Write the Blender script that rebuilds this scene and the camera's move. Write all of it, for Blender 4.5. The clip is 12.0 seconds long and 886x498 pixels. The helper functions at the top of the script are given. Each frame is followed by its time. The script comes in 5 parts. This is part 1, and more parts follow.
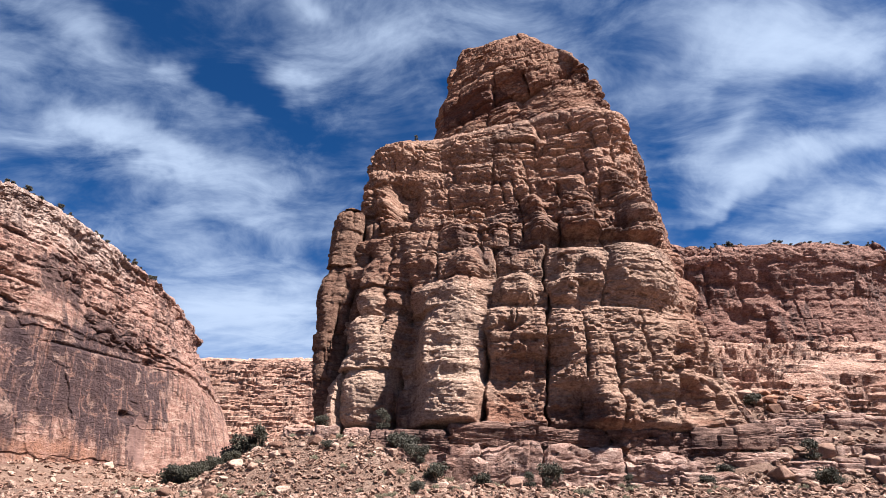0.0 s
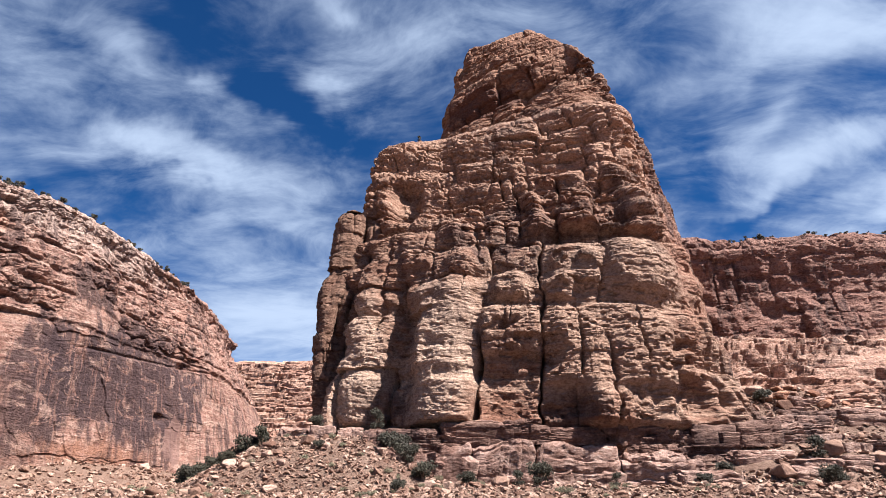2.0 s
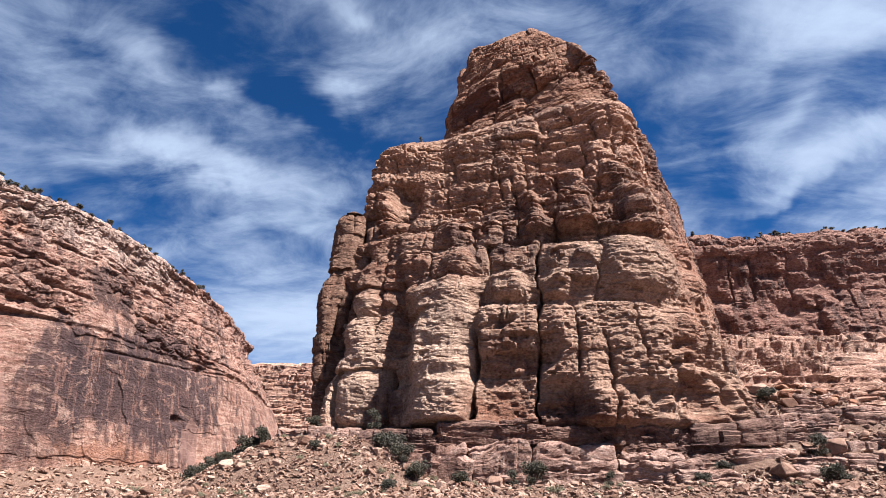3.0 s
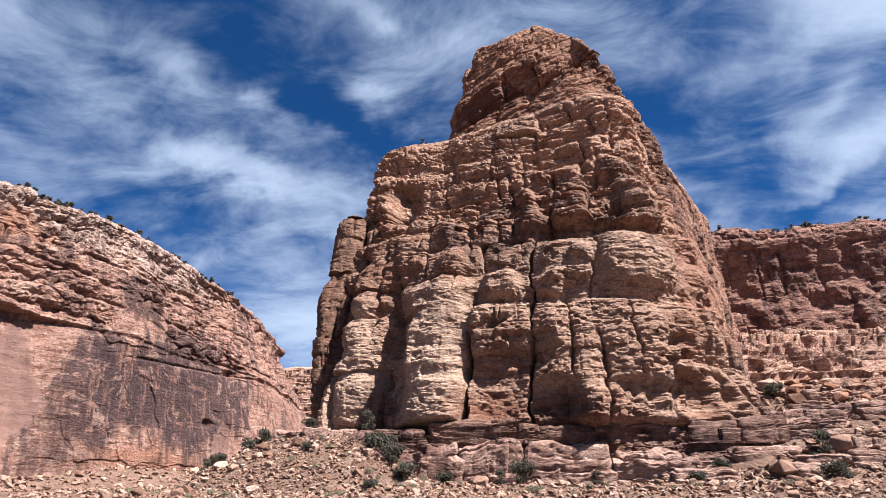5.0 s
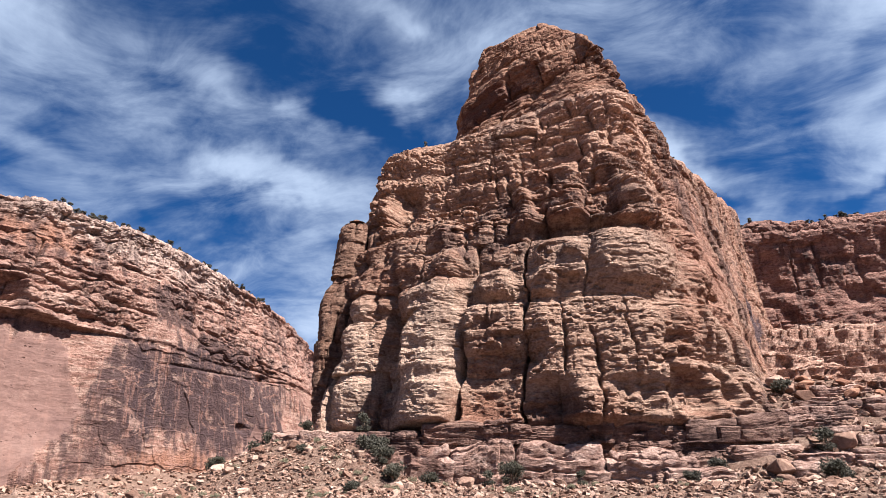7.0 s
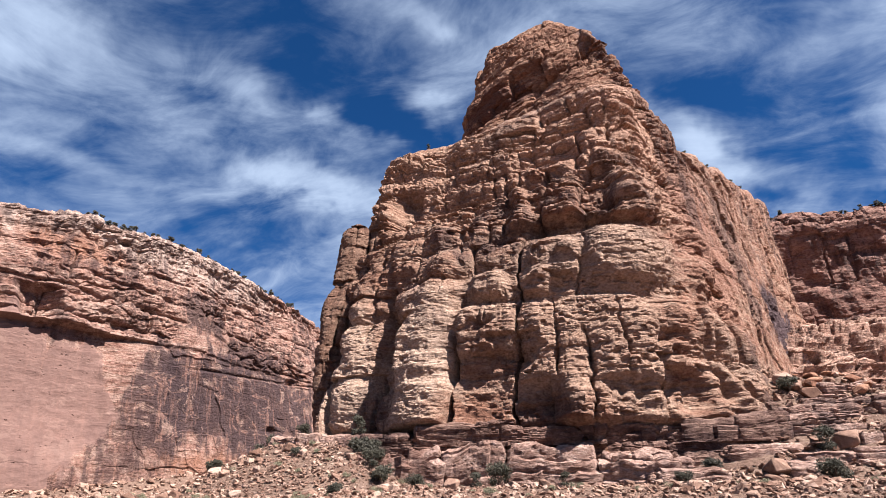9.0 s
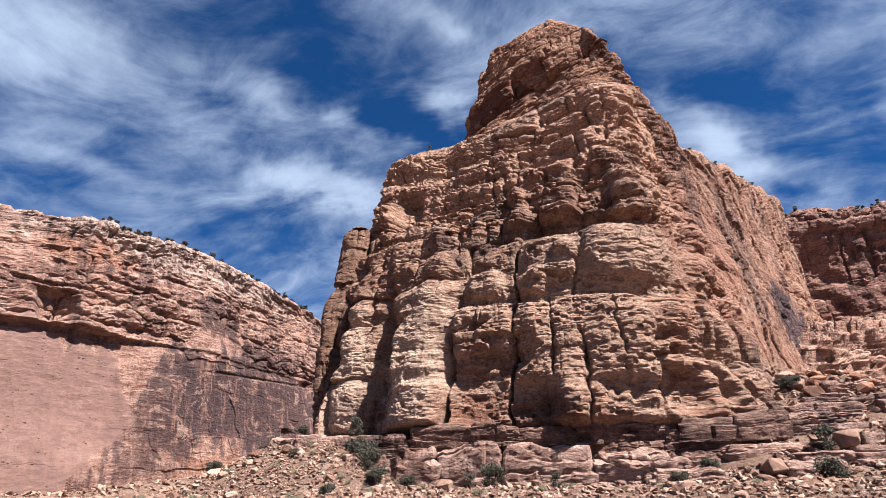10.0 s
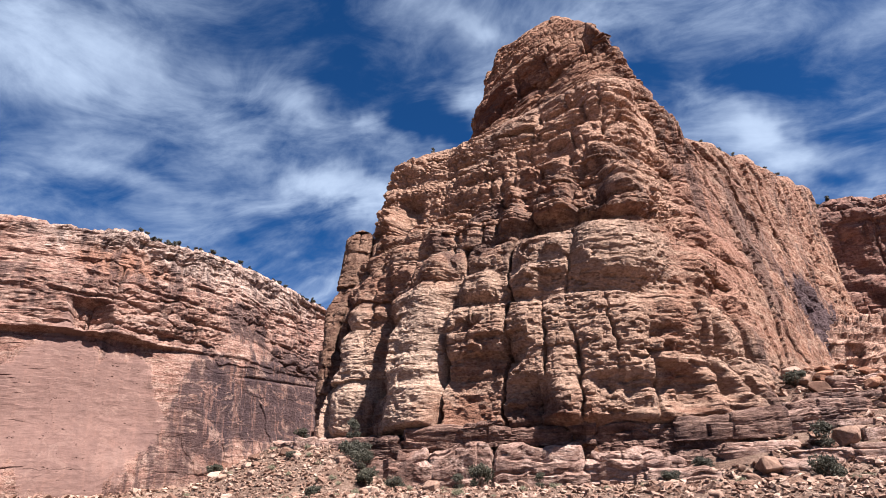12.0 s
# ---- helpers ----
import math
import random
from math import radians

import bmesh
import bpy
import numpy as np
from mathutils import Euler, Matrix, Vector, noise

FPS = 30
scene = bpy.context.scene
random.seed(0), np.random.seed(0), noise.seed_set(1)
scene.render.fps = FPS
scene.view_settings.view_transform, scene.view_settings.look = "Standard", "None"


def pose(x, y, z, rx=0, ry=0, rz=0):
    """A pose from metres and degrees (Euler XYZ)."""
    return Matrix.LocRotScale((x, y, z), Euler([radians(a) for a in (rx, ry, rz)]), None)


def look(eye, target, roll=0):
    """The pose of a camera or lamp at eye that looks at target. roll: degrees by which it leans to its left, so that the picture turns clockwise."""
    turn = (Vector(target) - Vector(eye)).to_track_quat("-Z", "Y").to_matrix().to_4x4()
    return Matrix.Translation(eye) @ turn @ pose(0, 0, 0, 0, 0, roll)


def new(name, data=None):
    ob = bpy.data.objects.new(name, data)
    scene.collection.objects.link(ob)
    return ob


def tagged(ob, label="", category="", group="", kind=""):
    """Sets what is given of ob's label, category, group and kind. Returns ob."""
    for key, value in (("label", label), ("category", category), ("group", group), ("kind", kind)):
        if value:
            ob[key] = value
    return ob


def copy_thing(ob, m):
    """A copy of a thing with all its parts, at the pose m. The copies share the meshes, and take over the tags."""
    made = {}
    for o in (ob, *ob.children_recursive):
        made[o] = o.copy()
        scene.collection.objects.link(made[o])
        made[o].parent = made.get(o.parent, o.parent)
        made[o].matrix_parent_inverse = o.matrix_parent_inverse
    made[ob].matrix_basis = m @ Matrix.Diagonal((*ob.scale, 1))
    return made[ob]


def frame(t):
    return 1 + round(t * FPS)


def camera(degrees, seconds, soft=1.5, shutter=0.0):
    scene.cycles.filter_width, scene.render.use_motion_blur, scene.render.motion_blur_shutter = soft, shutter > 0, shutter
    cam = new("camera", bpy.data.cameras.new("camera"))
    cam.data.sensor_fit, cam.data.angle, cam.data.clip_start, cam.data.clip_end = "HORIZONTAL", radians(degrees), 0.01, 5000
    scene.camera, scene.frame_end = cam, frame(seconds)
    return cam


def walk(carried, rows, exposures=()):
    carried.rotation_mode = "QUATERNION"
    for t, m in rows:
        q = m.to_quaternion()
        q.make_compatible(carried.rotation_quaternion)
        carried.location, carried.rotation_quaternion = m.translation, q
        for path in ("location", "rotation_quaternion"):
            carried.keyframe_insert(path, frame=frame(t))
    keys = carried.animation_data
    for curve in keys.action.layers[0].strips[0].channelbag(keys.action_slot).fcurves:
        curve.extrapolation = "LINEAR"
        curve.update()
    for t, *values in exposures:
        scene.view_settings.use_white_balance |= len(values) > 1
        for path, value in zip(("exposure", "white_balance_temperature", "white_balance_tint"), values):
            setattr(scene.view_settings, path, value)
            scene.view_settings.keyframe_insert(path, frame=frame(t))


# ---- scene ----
cam = camera(72.8, 12.0, soft=0.6)
METRES, EYE, TILT, LEAN, TURN = 36.0, 4.0, 22.0, 0.0, 0.0
ROWS = [
    (0.0, 0.0, 0.0, 0.0, 0.0, 0.0, -0.0),
    (0.5, 0.0386, -0.0007, -0.0008, 0.75, 0.03, 0.32),
    (1.0, 0.0832, -0.0009, -0.0023, 1.64, 0.03, 0.7),
    (1.5, 0.1218, -0.0008, -0.0037, 2.4, 0.06, 1.02),
    (2.0, 0.1658, -0.0001, -0.0057, 3.26, 0.08, 1.4),
    (2.5, 0.2042, 0.0012, -0.0078, 4.01, 0.11, 1.72),
    (3.0, 0.2483, 0.0037, -0.011, 4.87, 0.2, 2.12),
    (3.5, 0.2876, 0.0069, -0.0137, 5.62, 0.27, 2.47),
    (5.5, 0.4559, 0.0208, -0.0249, 8.89, 0.57, 4.06),
    (6.0, 0.4999, 0.0262, -0.0282, 9.77, 0.67, 4.46),
    (6.5, 0.5382, 0.032, -0.0313, 10.53, 0.78, 4.82),
    (7.0, 0.5816, 0.0389, -0.0354, 11.4, 0.92, 5.21),
    (9.0, 0.7456, 0.0708, -0.0503, 14.69, 1.4, 6.64),
    (9.5, 0.7834, 0.0799, -0.0548, 15.46, 1.55, 6.96),
    (10.0, 0.8241, 0.0896, -0.0597, 16.29, 1.68, 7.32),
    (10.5, 0.8645, 0.0998, -0.0648, 17.15, 1.82, 7.7),
    (11.0, 0.9039, 0.111, -0.0707, 17.97, 1.97, 8.07),
    (11.5, 0.9427, 0.1229, -0.0772, 18.79, 2.14, 8.45),
    (12.0, 0.9818, 0.1353, -0.0845, 19.62, 2.32, 8.83),
]
walk(cam, [(t, pose(0, 0, EYE, TILT, LEAN, TURN) @ pose(METRES * x, METRES * y, METRES * z, 90 + pitch, roll, yaw)) for t, x, y, z, yaw, pitch, roll in ROWS], exposures=[(0.0, 1.98)])

# ---- world and light ----
SUN = Vector((0.53, -0.215, 0.82)).normalized()


# veils of cloud and gaps of blue: azimuth and elevation of both ends, half width in degrees, amount
VEILS_LOW = [(-30.3, 28.8, -21.3, 27.8, 2.1, 0.34), (-25.6, 25.3, -13.0, 23.7, 2.1, 0.20), (-28.9, 22.0, -20.2, 20.3, 1.8, 0.20), (-24.1, 16.3, -12.1, 13.7, 3.7, 0.34), (-19.2, 36.0, -14.3, 35.9, 1.0, 0.20), (-16.6, 43.8, -12.3, 41.1, 0.9, 0.14), (-11.2, 43.0, -0.3, 36.8, 2.1, 0.16), (-40.3, 37.3, -36.3, 34.8, 1.3, 0.16), (-42.2, 29.7, -38.7, 30.5, 1.3, 0.18), (-38.0, 28.0, -34.4, 27.9, 1.4, 0.20), (-30.7, 34.7, -27.8, 34.8, 0.7, 0.20), (26.7, 40.4, 40.3, 34.2, 2.7, 0.26), (21.0, 35.4, 32.8, 34.5, 1.8, 0.14), (32.8, 32.4, 25.0, 27.2, 1.3, 0.20), (22.3, 23.3, 30.0, 24.4, 1.6, 0.30)]
VEILS_HIGH = [(24.5, 34.4, 33.0, 35.1, 2.7, 0.20), (31.6, 25.3, 41.6, 27.2, 1.5, 0.34), (33.6, 18.6, 39.9, 21.3, 1.6, 0.34), (35.3, 32.8, 43.3, 32.9, 2.1, 0.20), (-65.9, 35.6, -51.9, 36.5, 3.9, 0.40), (-59.9, 25.3, -45.7, 26.1, 1.1, 0.18), (-29.9, 35.6, -22.3, 33.2, 1.1, 0.16), (8.5, 30.1, 16.1, 25.3, 2.1, 0.52), (4.2, 35.6, 6.1, 32.0, 1.2, 0.18), (-23.5, 45.3, -12.7, 41.1, 1.1, 0.14), (19.8, 36.6, 22.9, 32.9, 2.1, 0.12), (-47.7, 37.0, -37.3, 34.9, 1.0, 0.12), (-37.2, 28.2, -26.0, 27.9, 1.6, 0.16), (-10.8, 38.8, -2.8, 34.7, 1.8, 0.10)]
GAPS_LOW = [(-24.8, 37.6, -19.3, 33.2, 1.9, -0.20), (-19.3, 33.0, -10.0, 30.2, 1.4, -0.14), (-13.3, 27.3, -8.8, 29.3, 1.3, -0.17), (-33.3, 25.3, -24.7, 26.0, 1.0, -0.17), (-41.0, 25.6, -36.7, 24.7, 0.9, -0.13), (-42.9, 33.1, -37.2, 33.1, 1.3, -0.11), (8.0, 43.8, 19.9, 40.0, 2.1, -0.13), (22.4, 33.7, 22.9, 25.5, 1.2, -0.14), (22.9, 21.9, 28.2, 22.7, 0.6, -0.22), (29.9, 22.0, 35.6, 23.6, 0.6, -0.17), (26.8, 31.0, 29.5, 29.0, 1.2, -0.08), (-6.0, 35.1, -1.5, 32.7, 1.4, -0.09), (-15.8, 19.2, -12.5, 18.4, 0.6, -0.09), (-36.0, 38.9, -28.0, 36.8, 1.8, -0.07)]
GAPS_HIGH = [(-28.9, 42.5, -20.1, 38.1, 2.1, -0.16), (-46.0, 38.0, -32.0, 41.0, 6.0, -0.13), (-60.4, 30.4, -52.6, 30.6, 1.4, -0.17), (-51.6, 39.4, -47.0, 36.2, 1.5, -0.11), (-35.2, 38.1, -18.5, 33.1, 2.1, -0.18), (-43.8, 24.3, -38.2, 21.9, 1.2, -0.17), (-61.4, 23.5, -56.5, 23.4, 0.8, -0.14), (-50.7, 27.6, -47.4, 27.3, 0.7, -0.11), (7.6, 34.8, 17.9, 28.4, 2.5, -0.21), (14.3, 24.9, 16.7, 23.0, 0.9, -0.20), (0.8, 40.3, 2.4, 36.5, 1.6, -0.17), (-35.8, 43.8, -27.5, 39.2, 2.1, -0.17), (-42.1, 30.7, -32.1, 30.2, 0.7, -0.09), (-29.9, 36.3, -18.4, 32.3, 1.4, -0.06)]


def build_world():
    w = bpy.data.worlds.new("sky")
    scene.world = w
    w.use_nodes = True
    nt = w.node_tree
    nt.nodes.clear()
    n, l = nt.nodes.new, nt.links.new

    def math_node(op, a, b=None, c=None):
        m = n("ShaderNodeMath")
        m.operation = op
        for i, v in enumerate((a, b, c)):
            if v is None:
                continue
            if isinstance(v, (int, float)):
                m.inputs[i].default_value = v
            else:
                l(v, m.inputs[i])
        return m.outputs[0]

    out, bg = n("ShaderNodeOutputWorld"), n("ShaderNodeBackground")
    l(bg.outputs[0], out.inputs[0])
    bg.inputs[1].default_value = 0.05
    sky = n("ShaderNodeTexSky")
    sky.sky_type, sky.sun_disc = "NISHITA", False
    sky.sun_elevation = math.asin(SUN.z)
    sky.sun_rotation = math.atan2(SUN.x, SUN.y)
    sky.altitude, sky.air_density, sky.dust_density, sky.ozone_density = 2000, 0.9, 0.0, 6.0
    tc, sep = n("ShaderNodeTexCoord"), n("ShaderNodeSeparateXYZ")
    l(tc.outputs["Generated"], sep.inputs[0])
    # cirrus lies on a high flat layer: directions are cast onto a plane
    depth = math_node("ADD", math_node("MAXIMUM", sep.outputs[2], 0.0), 0.25)
    px, py = math_node("DIVIDE", sep.outputs[0], depth), math_node("DIVIDE", sep.outputs[1], depth)
    flat = n("ShaderNodeCombineXYZ")
    l(px, flat.inputs[0]), l(py, flat.inputs[1])

    def layer(turn, scale, detail, rough, distort, seed):
        mp, nz = n("ShaderNodeMapping"), n("ShaderNodeTexNoise")
        mp.inputs["Rotation"].default_value = (0, 0, radians(turn))
        mp.inputs["Scale"].default_value = scale
        mp.inputs["Location"].default_value = (seed, seed * 0.7, 0)
        l(flat.outputs[0], mp.inputs[0]), l(mp.outputs[0], nz.inputs["Vector"])
        nz.inputs["Scale"].default_value, nz.inputs["Detail"].default_value = 1.0, detail
        nz.inputs["Roughness"].default_value, nz.inputs["Distortion"].default_value = rough, distort
        return nz.outputs["Fac"]

    # a slow swirl bends the layers, as wind does
    swirl = n("ShaderNodeTexNoise")
    l(flat.outputs[0], swirl.inputs["Vector"])
    swirl.inputs["Scale"].default_value, swirl.inputs["Detail"].default_value = 1.3, 3
    bend, bent = n("ShaderNodeVectorMath"), n("ShaderNodeVectorMath")
    bend.operation, bent.operation = "MULTIPLY_ADD", "ADD"
    l(swirl.outputs["Color"], bend.inputs[0])
    bend.inputs[1].default_value, bend.inputs[2].default_value = (0.35, 0.35, 0), (-0.17, -0.17, 0)
    l(flat.outputs[0], bent.inputs[0]), l(bend.outputs[0], bent.inputs[1])
    flat = bent
    big = layer(20, (1.7, 1.3, 1), 5, 0.55, 0.3, 3.1)
    streak = layer(-50, (2.0, 3.4, 1), 8, 0.58, 0.5, 7.7)
    fine = layer(-66, (4.2, 6.6, 1), 10, 0.62, 0.5, 1.3)
    total = math_node("ADD", math_node("ADD", math_node("MULTIPLY_ADD", big, 0.3, 0.2), math_node("MULTIPLY", streak, 1.2)), math_node("MULTIPLY", fine, 0.95))
    # the veils' edges are torn by the wind
    torn, tear, way = n("ShaderNodeTexNoise"), n("ShaderNodeVectorMath"), n("ShaderNodeVectorMath")
    l(tc.outputs["Generated"], torn.inputs["Vector"])
    torn.inputs["Scale"].default_value, torn.inputs["Detail"].default_value, torn.inputs["Roughness"].default_value = 7.0, 4, 0.6
    tear.operation, way.operation = "MULTIPLY_ADD", "ADD"
    l(torn.outputs["Color"], tear.inputs[0])
    tear.inputs[1].default_value, tear.inputs[2].default_value = (0.12, 0.12, 0.12), (-0.06, -0.06, -0.06)
    l(tc.outputs["Generated"], way.inputs[0]), l(tear.outputs[0], way.inputs[1])

    def toward(az, el):
        return Vector((math.sin(radians(az)) * math.cos(radians(el)), math.cos(radians(az)) * math.cos(radians(el)), math.sin(radians(el))))

    for az0, el0, az1, el1, wide, amount in VEILS_LOW + VEILS_HIGH + GAPS_LOW + GAPS_HIGH:
        a, b = toward(az0, el0), toward(az1, el1)
        mid = (a + b).normalized()
        along = (b - a).normalized()
        across = mid.cross(along)
        long = (b - a).length / 2 + 0.6 * radians(wide)
        reach = []
        for axis, size in ((along, long), (across, radians(wide))):
            dot = n("ShaderNodeVectorMath")
            dot.operation = "DOT_PRODUCT"
            l(way.outputs[0], dot.inputs[0])
            dot.inputs[1].default_value = axis / size
            # measured from the veil's own middle
            reach.append(math_node("SUBTRACT", dot.outputs["Value"], mid.dot(axis) / size))
        square = math_node("MULTIPLY_ADD", reach[0], reach[0], math_node("MULTIPLY", reach[1], reach[1]))
        total = math_node("MULTIPLY_ADD", math_node("POWER", 0.3679, square), amount, total)
    low = math_node("MULTIPLY", math_node("POWER", math_node("SUBTRACT", 1.0, math_node("MAXIMUM", sep.outputs[2], 0.0)), 7.0), 0.5)
    total = math_node("ADD", total, low)
    ramp = n("ShaderNodeMapRange")
    ramp.interpolation_type = "SMOOTHSTEP"
    ramp.inputs["From Min"].default_value, ramp.inputs["From Max"].default_value = 1.19, 2.06
    ramp.inputs["To Max"].default_value = 0.92
    l(total, ramp.inputs[0])
    mix = n("ShaderNodeMix")
    mix.data_type = "RGBA"
    deep = n("ShaderNodeMix")
    deep.data_type, deep.blend_type = "RGBA", "MULTIPLY"
    deep.inputs[0].default_value, deep.inputs[7].default_value = 1.0, (0.120, 0.365, 0.56, 1)
    l(sky.outputs[0], deep.inputs[6])
    l(ramp.outputs[0], mix.inputs[0]), l(deep.outputs[2], mix.inputs[6])
    mix.inputs[7].default_value = (3.3, 4.05, 5.35, 1)
    l(mix.outputs[2], bg.inputs[0])


build_world()
sun = new("sun", bpy.data.lights.new("sun", "SUN"))
sun.data.energy, sun.data.angle, sun.data.color = 5.0, radians(0.53), (1.0, 0.942, 0.905)
sun.matrix_world = look(SUN * 400, (0, 0, 0))


# ---- materials ----
ALBEDO = (0.630, 0.597, 0.597)


def tint(c):
    return tuple(a * b for a, b in zip(c, ALBEDO))


def sandstone(name, pale, mid, dark, varnish=0.0, varnish_colour=(0.075, 0.045, 0.045), streak=0.05, relief=0.35, bands=0.5, patches=(), unit=1.0, scars=0.0):
    """Bedded sandstone: colour by beds, blotches and grain; desert varnish runs down in streaks."""
    m = bpy.data.materials.new(name)
    m.use_nodes = True
    nt = m.node_tree
    n, l = nt.nodes.new, nt.links.new
    bsdf = nt.nodes["Principled BSDF"]
    bsdf.inputs["Roughness"].default_value = 0.92
    bsdf.inputs["Specular IOR Level"].default_value = 0.2
    geo = n("ShaderNodeNewGeometry")
    pale, mid, dark, varnish_colour = tint(pale), tint(mid), tint(dark), tint(varnish_colour)

    def tex(scale, detail=6, rough=0.6, distort=0.0, shift=0.0, size=1.0):
        mp, nz = n("ShaderNodeMapping"), n("ShaderNodeTexNoise")
        mp.inputs["Scale"].default_value = [v / size for v in scale]
        mp.inputs["Location"].default_value = (shift, shift * 1.7, shift * 0.3)
        l(geo.outputs["Position"], mp.inputs[0]), l(mp.outputs[0], nz.inputs["Vector"])
        nz.inputs["Scale"].default_value, nz.inputs["Detail"].default_value = 1.0, detail
        nz.inputs["Roughness"].default_value, nz.inputs["Distortion"].default_value = rough, distort
        return nz.outputs["Fac"]

    def span(v, a, b, lo=0.0, hi=1.0):
        r = n("ShaderNodeMapRange")
        r.interpolation_type = "SMOOTHSTEP"
        for i, x in zip((1, 2, 3, 4), (a, b, lo, hi)):
            r.inputs[i].default_value = x
        l(v, r.inputs[0])
        return r.outputs[0]

    def blend(fac, a, b, mode="MIX"):
        x = n("ShaderNodeMix")
        x.data_type, x.blend_type = "RGBA", mode
        for v, i in ((fac, 0), (a, 6), (b, 7)):
            if isinstance(v, tuple):
                x.inputs[i].default_value = (*v, 1)
            elif isinstance(v, float):
                x.inputs[i].default_value = v
            else:
                l(v, x.inputs[i])
        return x.outputs[2]

    def mul(a, b):
        x = n("ShaderNodeMath")
        x.operation = "MULTIPLY"
        for i, v in enumerate((a, b)):
            if isinstance(v, float):
                x.inputs[i].default_value = v
            else:
                l(v, x.inputs[i])
        return x.outputs[0]

    def sum_of(a, b):
        x = n("ShaderNodeMath")
        x.operation = "MAXIMUM"
        l(a, x.inputs[0]), l(b, x.inputs[1])
        return x.outputs[0]

    beds = tex((0.03, 0.03, 0.55), 5, 0.65)
    blot = tex((0.09, 0.09, 0.12), 5, 0.6, 0.6, 11)
    col = blend(span(blot, 0.35, 0.65), mid, dark)
    pale_f = span(beds, 0.47, 0.6, 0.0, bands)
    col = blend(pale_f, col, pale)
    thin = tex((0.12, 0.12, 2.4), 5, 0.65, 0.15, 23, size=unit)
    col = blend(span(thin, 0.45, 0.35, 0.0, bands * 0.55), col, blend(1.0, col, (0.55, 0.45, 0.38), "MULTIPLY"))
    mott = tex((0.5, 0.5, 0.9), 8, 0.7, 0.4, 71, size=unit)
    col = blend(span(mott, 0.48, 0.64, 0.0, 0.75), col, pale)
    plain = None
    for centre, radii, colour, amount in patches:
        sheet = colour is PINK
        colour = tint(colour)
        off, size, wob, ln, r = (n(k) for k in ("ShaderNodeVectorMath", "ShaderNodeVectorMath", "ShaderNodeMath", "ShaderNodeVectorMath", "ShaderNodeMath"))
        off.operation, size.operation, ln.operation, wob.operation, r.operation = "SUBTRACT", "MULTIPLY", "LENGTH", "MULTIPLY_ADD", "ADD"
        l(geo.outputs["Position"], off.inputs[0])
        off.inputs[1].default_value = centre
        l(off.outputs[0], size.inputs[0])
        size.inputs[1].default_value = [1 / k for k in radii]
        l(size.outputs[0], ln.inputs[0])
        k = 1.5 / max(radii[2], 4.0)
        l(tex((k, k, k * 0.5), 7, 0.65, 0.5, centre[0]), wob.inputs[0])
        wob.inputs[1].default_value, wob.inputs[2].default_value = 2.2, -1.1
        l(ln.outputs["Value"], r.inputs[0]), l(wob.outputs[0], r.inputs[1])
        if sum(colour) < 0.21:
            # dark patches, varnish and painted shade alike, run down from their edge in streaks
            drip = n("ShaderNodeMath")
            drip.operation = "MULTIPLY_ADD"
            l(tex((k * 3.5, k * 3.5, k * 0.3), 7, 0.65, 0.25, centre[1]), drip.inputs[0])
            drip.inputs[1].default_value = 0.9
            l(r.outputs[0], drip.inputs[2])
            r = n("ShaderNodeMath")
            r.operation = "SUBTRACT"
            l(drip.outputs[0], r.inputs[0])
            r.inputs[1].default_value = 0.45
        edge = (0.86, 1.0) if sheet else (0.72, 1.02) if sum(colour) < 0.21 else (0.55, 1.2)
        cover = span(r.outputs[0], *edge, amount, 0.0)
        col = blend(cover, col, colour)
        if sheet:
            plain = cover if plain is None else sum_of(plain, cover)

    def quiet(v):
        """Less of it where the face is plain."""
        if plain is None:
            return v
        return mul(v, span(plain, 0.0, 1.0, 1.0, 0.22))

    if scars:
        # flakes have come off and bare the fresh rock
        col = blend(quiet(span(tex((0.07, 0.07, 0.11), 9, 0.68, 1.6, 91), 0.54, 0.585, 0.0, scars)), col, blend(span(blot, 0.4, 0.6), mid, pale))
        col = blend(quiet(span(tex((0.45, 0.45, 0.035), 6, 0.65, 0.2, 97), 0.52, 0.64, 0.0, scars * 0.9)), col, mid)
    if varnish:
        run = span(tex((streak * 8, streak * 8, streak), 6, 0.65, 0.15, 31), 0.42, 0.6)
        area = span(tex((0.035, 0.035, 0.03), 4, 0.55, 0.6, 47), 0.53 - 0.2 * varnish, 0.62 - 0.2 * varnish)
        col = blend(quiet(mul(mul(run, area), min(1.0, 0.6 + varnish * 0.4))), col, varnish_colour)
    col = blend(quiet(span(mott, 0.47, 0.30, 0.0, 0.8)), col, blend(1.0, col, (0.42, 0.33, 0.28), "MULTIPLY"))
    grain = tex((2.2, 2.2, 4.0), 9, 0.75, 0.2, 3, size=unit)
    col = blend(quiet(span(grain, 0.36, 0.6, 0.8, 0.0)), col, blend(1.0, col, (0.42, 0.34, 0.3), "MULTIPLY"))
    fleck = tex((1.1, 1.1, 1.7), 10, 0.72, 0.6, 83, size=unit)
    col = blend(quiet(span(fleck, 0.40, 0.33, 0.0, 0.8)), col, blend(1.0, col, (0.30, 0.22, 0.19), "MULTIPLY"))
    col = blend(quiet(span(fleck, 0.58, 0.68, 0.0, 0.6)), col, blend(1.0, col, (1.45, 1.45, 1.42), "MULTIPLY"))
    # honeycomb weathering: clusters of small hollows, with their shade painted into the colour
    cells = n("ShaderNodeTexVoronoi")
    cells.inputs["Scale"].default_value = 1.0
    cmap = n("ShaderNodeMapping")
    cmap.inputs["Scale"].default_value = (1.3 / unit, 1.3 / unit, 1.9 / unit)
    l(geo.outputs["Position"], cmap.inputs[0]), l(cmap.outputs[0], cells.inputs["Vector"])
